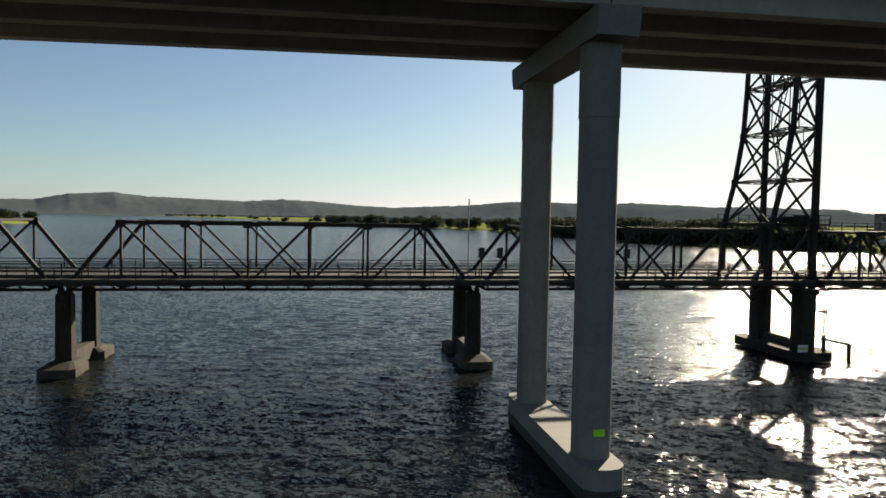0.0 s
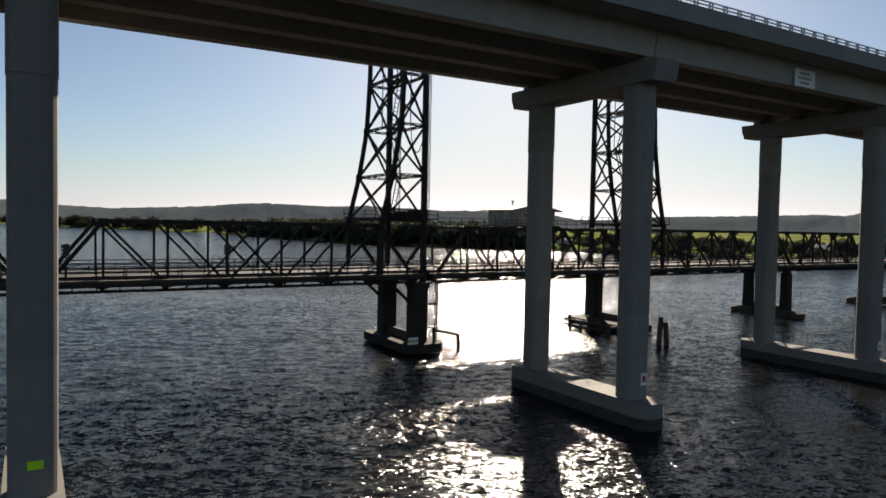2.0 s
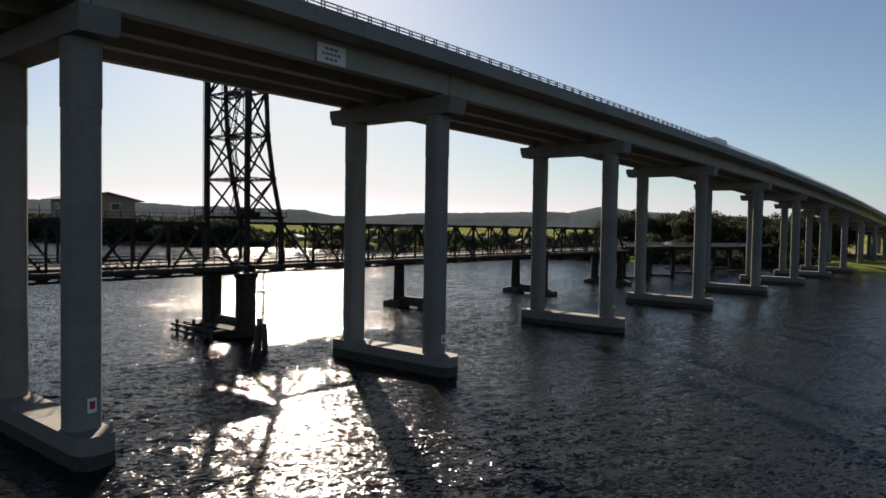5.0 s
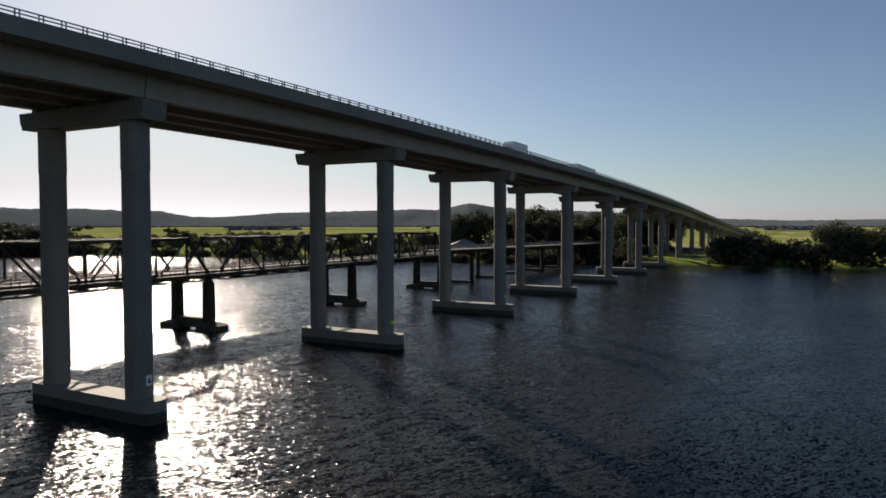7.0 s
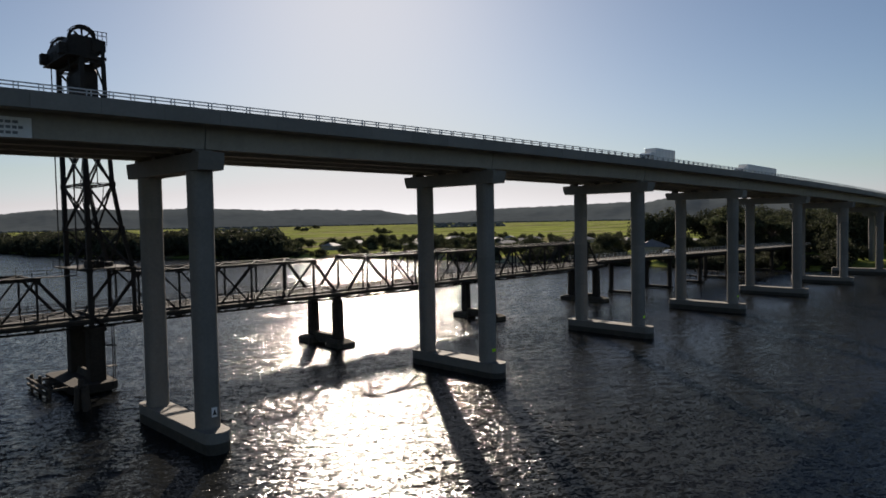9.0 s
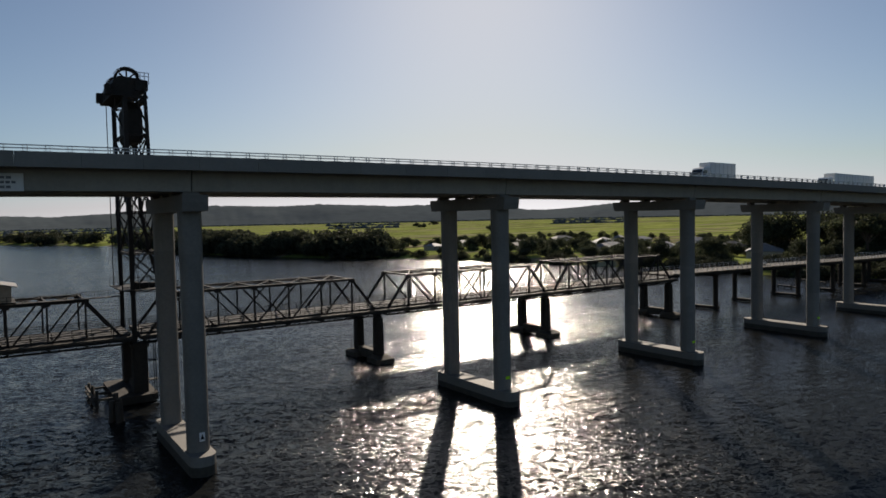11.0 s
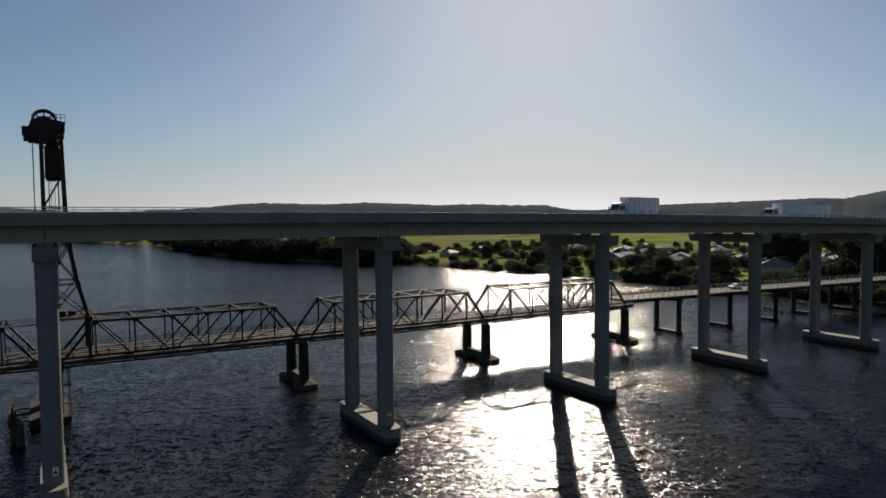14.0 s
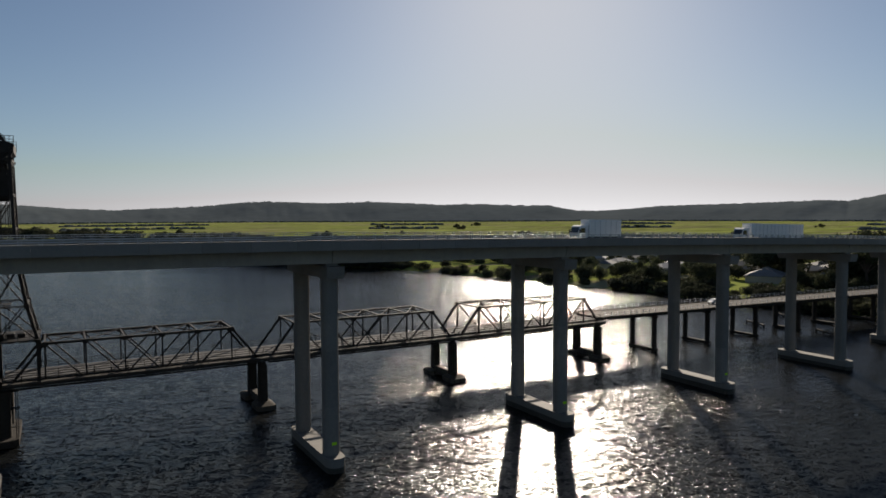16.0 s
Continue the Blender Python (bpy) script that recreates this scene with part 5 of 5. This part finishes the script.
def house(x, y, w, d, h, turn, label):
    g = thing("house", (x, y, ground_z(x, y)), label=label, category="house", group="houses by the river")
    g.rotation_euler = (0, 0, radians(turn))
    bm = B()
    box(bm, (-w / 2, -d / 2, -0.3), (w / 2, d / 2, h))
    part("wall", bm, WALL, g)
    for i in range(3):
        for side in (-1, 1):
            u = -w / 2 + w * (i + 0.5) / 3
            bm = B()
            box(bm, (u - 0.7, side * d / 2 - 0.05, 0.9), (u + 0.7, side * d / 2 + 0.05, 2.1))
            win = part("window", bm, WHITE, g)
            bm = B()
            box(bm, (u - 0.6, side * d / 2 - 0.07, 1.0), (u + 0.6, side * d / 2 + 0.07, 2.0))
            part("pane", bm, GLASS, win)
    bm = B()
    o = 0.7
    e = [bm.verts.new(q) for q in ((-w / 2 - o, -d / 2 - o, h), (w / 2 + o, -d / 2 - o, h), (w / 2 + o, d / 2 + o, h), (-w / 2 - o, d / 2 + o, h))]
    f = [bm.verts.new((q.co.x, q.co.y, h - 0.18)) for q in e]
    r = [bm.verts.new((-w / 2 + d * 0.42, 0, h + d * 0.22)), bm.verts.new((w / 2 - d * 0.42, 0, h + d * 0.22))]
    for q in ((e[0], e[1], r[1], r[0]), (e[1], e[2], r[1]), (e[2], e[3], r[0], r[1]), (e[3], e[0], r[0]), (f[3], f[2], f[1], f[0])):
        bm.faces.new(q)
    for i in range(4):
        bm.faces.new((f[i], f[(i + 1) % 4], e[(i + 1) % 4], e[i]))
    part("roof", bm, ROOF, g)
    return g


for x, y, w, d, h, a in HOUSES:
    house(x, y, w * 1.15, d * 1.15, h, a, "single-storey house with a pale metal hip roof among trees")

# ---- vehicles ----


def wheel(parent, x, y, z, r=0.5, w=0.3):
    bm = B()
    tube(bm, (x, y - w / 2, z), (x, y + w / 2, z), r, 18)
    t = part("wheel", bm, RUBBER, parent)
    bm = B()
    tube(bm, (x, y - w / 2 - 0.02, z), (x, y + w / 2 + 0.02, z), r * 0.55, 12)
    part("rim", bm, RAIL, t)


def lorry(x, y, z, slope, boxes, cab_colour, label):
    """A lorry heading to -x; boxes: start and end of each load box behind the cab."""
    v = thing("lorry", (x, y, z), label=label, category="truck")
    v.rotation_euler = (0, slope, 0)
    bm = B()
    sec = [(0.0, 0.55), (-0.05, 1.6), (0.45, 2.9), (0.9, 3.15), (2.3, 3.15), (2.3, 0.55)]
    a = [bm.verts.new((u, -1.2, q)) for u, q in sec]
    b = [bm.verts.new((u, 1.2, q)) for u, q in sec]
    for i in range(6):
        bm.faces.new((a[i], a[(i + 1) % 6], b[(i + 1) % 6], b[i]))
    bm.faces.new(a), bm.faces.new(b[::-1])
    bmesh.ops.bevel(bm, geom=list(bm.edges), offset=0.08, segments=2, affect="EDGES")
    cab = part("cab", bm, cab_colour, v)
    for s in (-1, 1):
        bm = B()
        box(bm, (0.55, s * 1.21 - 0.012, 1.75), (1.6, s * 1.21 + 0.012, 2.6))
        part("side_window", bm, GLASS, cab)
        bm = B()
        box(bm, (0.1, s * 1.45 - 0.1, 1.7), (0.25, s * 1.45 + 0.1, 2.4))
        part("mirror", bm, INK, cab)
        bm = B()
        box(bm, (-0.08, s * 0.85 - 0.2, 0.85), (-0.02, s * 0.85 + 0.2, 1.1))
        part("headlight", bm, WHITE, cab)
    bm = B()
    beam(bm, (-0.02, 0, 1.75), (0.4, 0, 2.75), 2.1, 0.06, (1, 0, 0))
    part("windscreen", bm, GLASS, cab)
    bm = B()
    box(bm, (0.2, -0.5, 0.6), (boxes[-1][1] - 0.3, 0.5, 0.95))
    part("chassis", bm, INK, v)
    for s in (-1, 1):
        wheel(v, 1.2, s * 1.0, 0.5)
    for u0, u1 in boxes:
        bm = B()
        box(bm, (u0, -1.25, 1.05), (u1, 1.25, 4.15), 0.05)
        load = part("box_body", bm, WHITE, v, "plain white box body")
        n = int((u1 - u0) / 1.3)
        for i in range(1, n):
            u = u0 + (u1 - u0) * i / n
            for s in (-1, 1):
                bm = B()
                box(bm, (u - 0.03, s * 1.262 - 0.012, 1.15), (u + 0.03, s * 1.262 + 0.012, 4.05))
                part("rib", bm, RAIL, load)
        for k in range(3 if u1 - u0 > 8 else 1):
            for s in (-1, 1):
                wheel(v, u1 - 1.4 - 1.25 * k, s * 1.0, 0.5)
    return v


slope = lambda x: math.atan((rail_top(x - 5) - rail_top(x + 5)) / 10)
lorry(173.0, 1.6, rail_top(178) - 1.5, slope(178), ((2.6, 10.4),), WHITE, "white box truck driving along the road bridge")
lorry(219.0, 2.2, rail_top(232) - 1.5, slope(232), ((3.2, 21.5),), WHITE, "long white articulated lorry with a plain box trailer")


def car(x, y, z, colour, label):
    v = thing("car", (x, y, z), label=label, category="car")
    bm = B()
    sec = [(0, 0.35), (0.0, 0.75), (1.0, 0.95), (1.75, 1.42), (3.2, 1.45), (4.0, 1.0), (4.4, 0.95), (4.45, 0.35)]
    a = [bm.verts.new((u, -0.85, q)) for u, q in sec]
    b = [bm.verts.new((u, 0.85, q)) for u, q in sec]
    for i in range(len(sec)):
        j = (i + 1) % len(sec)
        bm.faces.new((a[i], a[j], b[j], b[i]))
    bm.faces.new(a), bm.faces.new(b[::-1])
    bmesh.ops.bevel(bm, geom=list(bm.edges), offset=0.08, segments=2, affect="EDGES")
    part("body", bm, colour, v)
    for s in (-1, 1):
        bm = B()
        box(bm, (1.5, s * 0.86 - 0.01, 0.98), (3.4, s * 0.86 + 0.01, 1.34))
        part("side_window", bm, GLASS, v)
        for u in (0.85, 3.5):
            wheel(v, u, s * 0.78, 0.33, 0.33, 0.22)
    return v


car(262.0, 44.0, chord(264) + 1.4, WHITE, "small white car crossing the old approach")

# ---- small things on the old bridge ----
for x in (0.6, 2.8, 18.6):
    s = thing("traffic_light", (x, YN - 0.1, chord(x) + 0.6), label="black traffic signal on a slim post beside the truss", category="traffic light", group="signals on the old bridge")
    bm = B()
    tube(bm, (0, 0, 0), (0, 0, 2.6), 0.07, 8)
    part("post", bm, STEEL, s)
    bm = B()
    box(bm, (-0.28, -0.2, 2.5), (0.28, 0.2, 3.7), 0.04)
    part("head", bm, INK, s)
    for i in range(3):
        bm = B()
        tube(bm, (-0.3, 0, 2.7 + 0.38 * i), (-0.45, 0, 2.7 + 0.38 * i), 0.15, 10)
        part("visor", bm, INK, s)
mast = thing("signal_mast", (-0.9, YN + 0.6, chord(0) + 0.5), label="slender pale mast rising above the old bridge deck", category="mast")
bm = B()
tube(bm, (0, 0, 0), (0, 0, 9.4), 0.07, 8)
part("pole", bm, RAIL, mast)
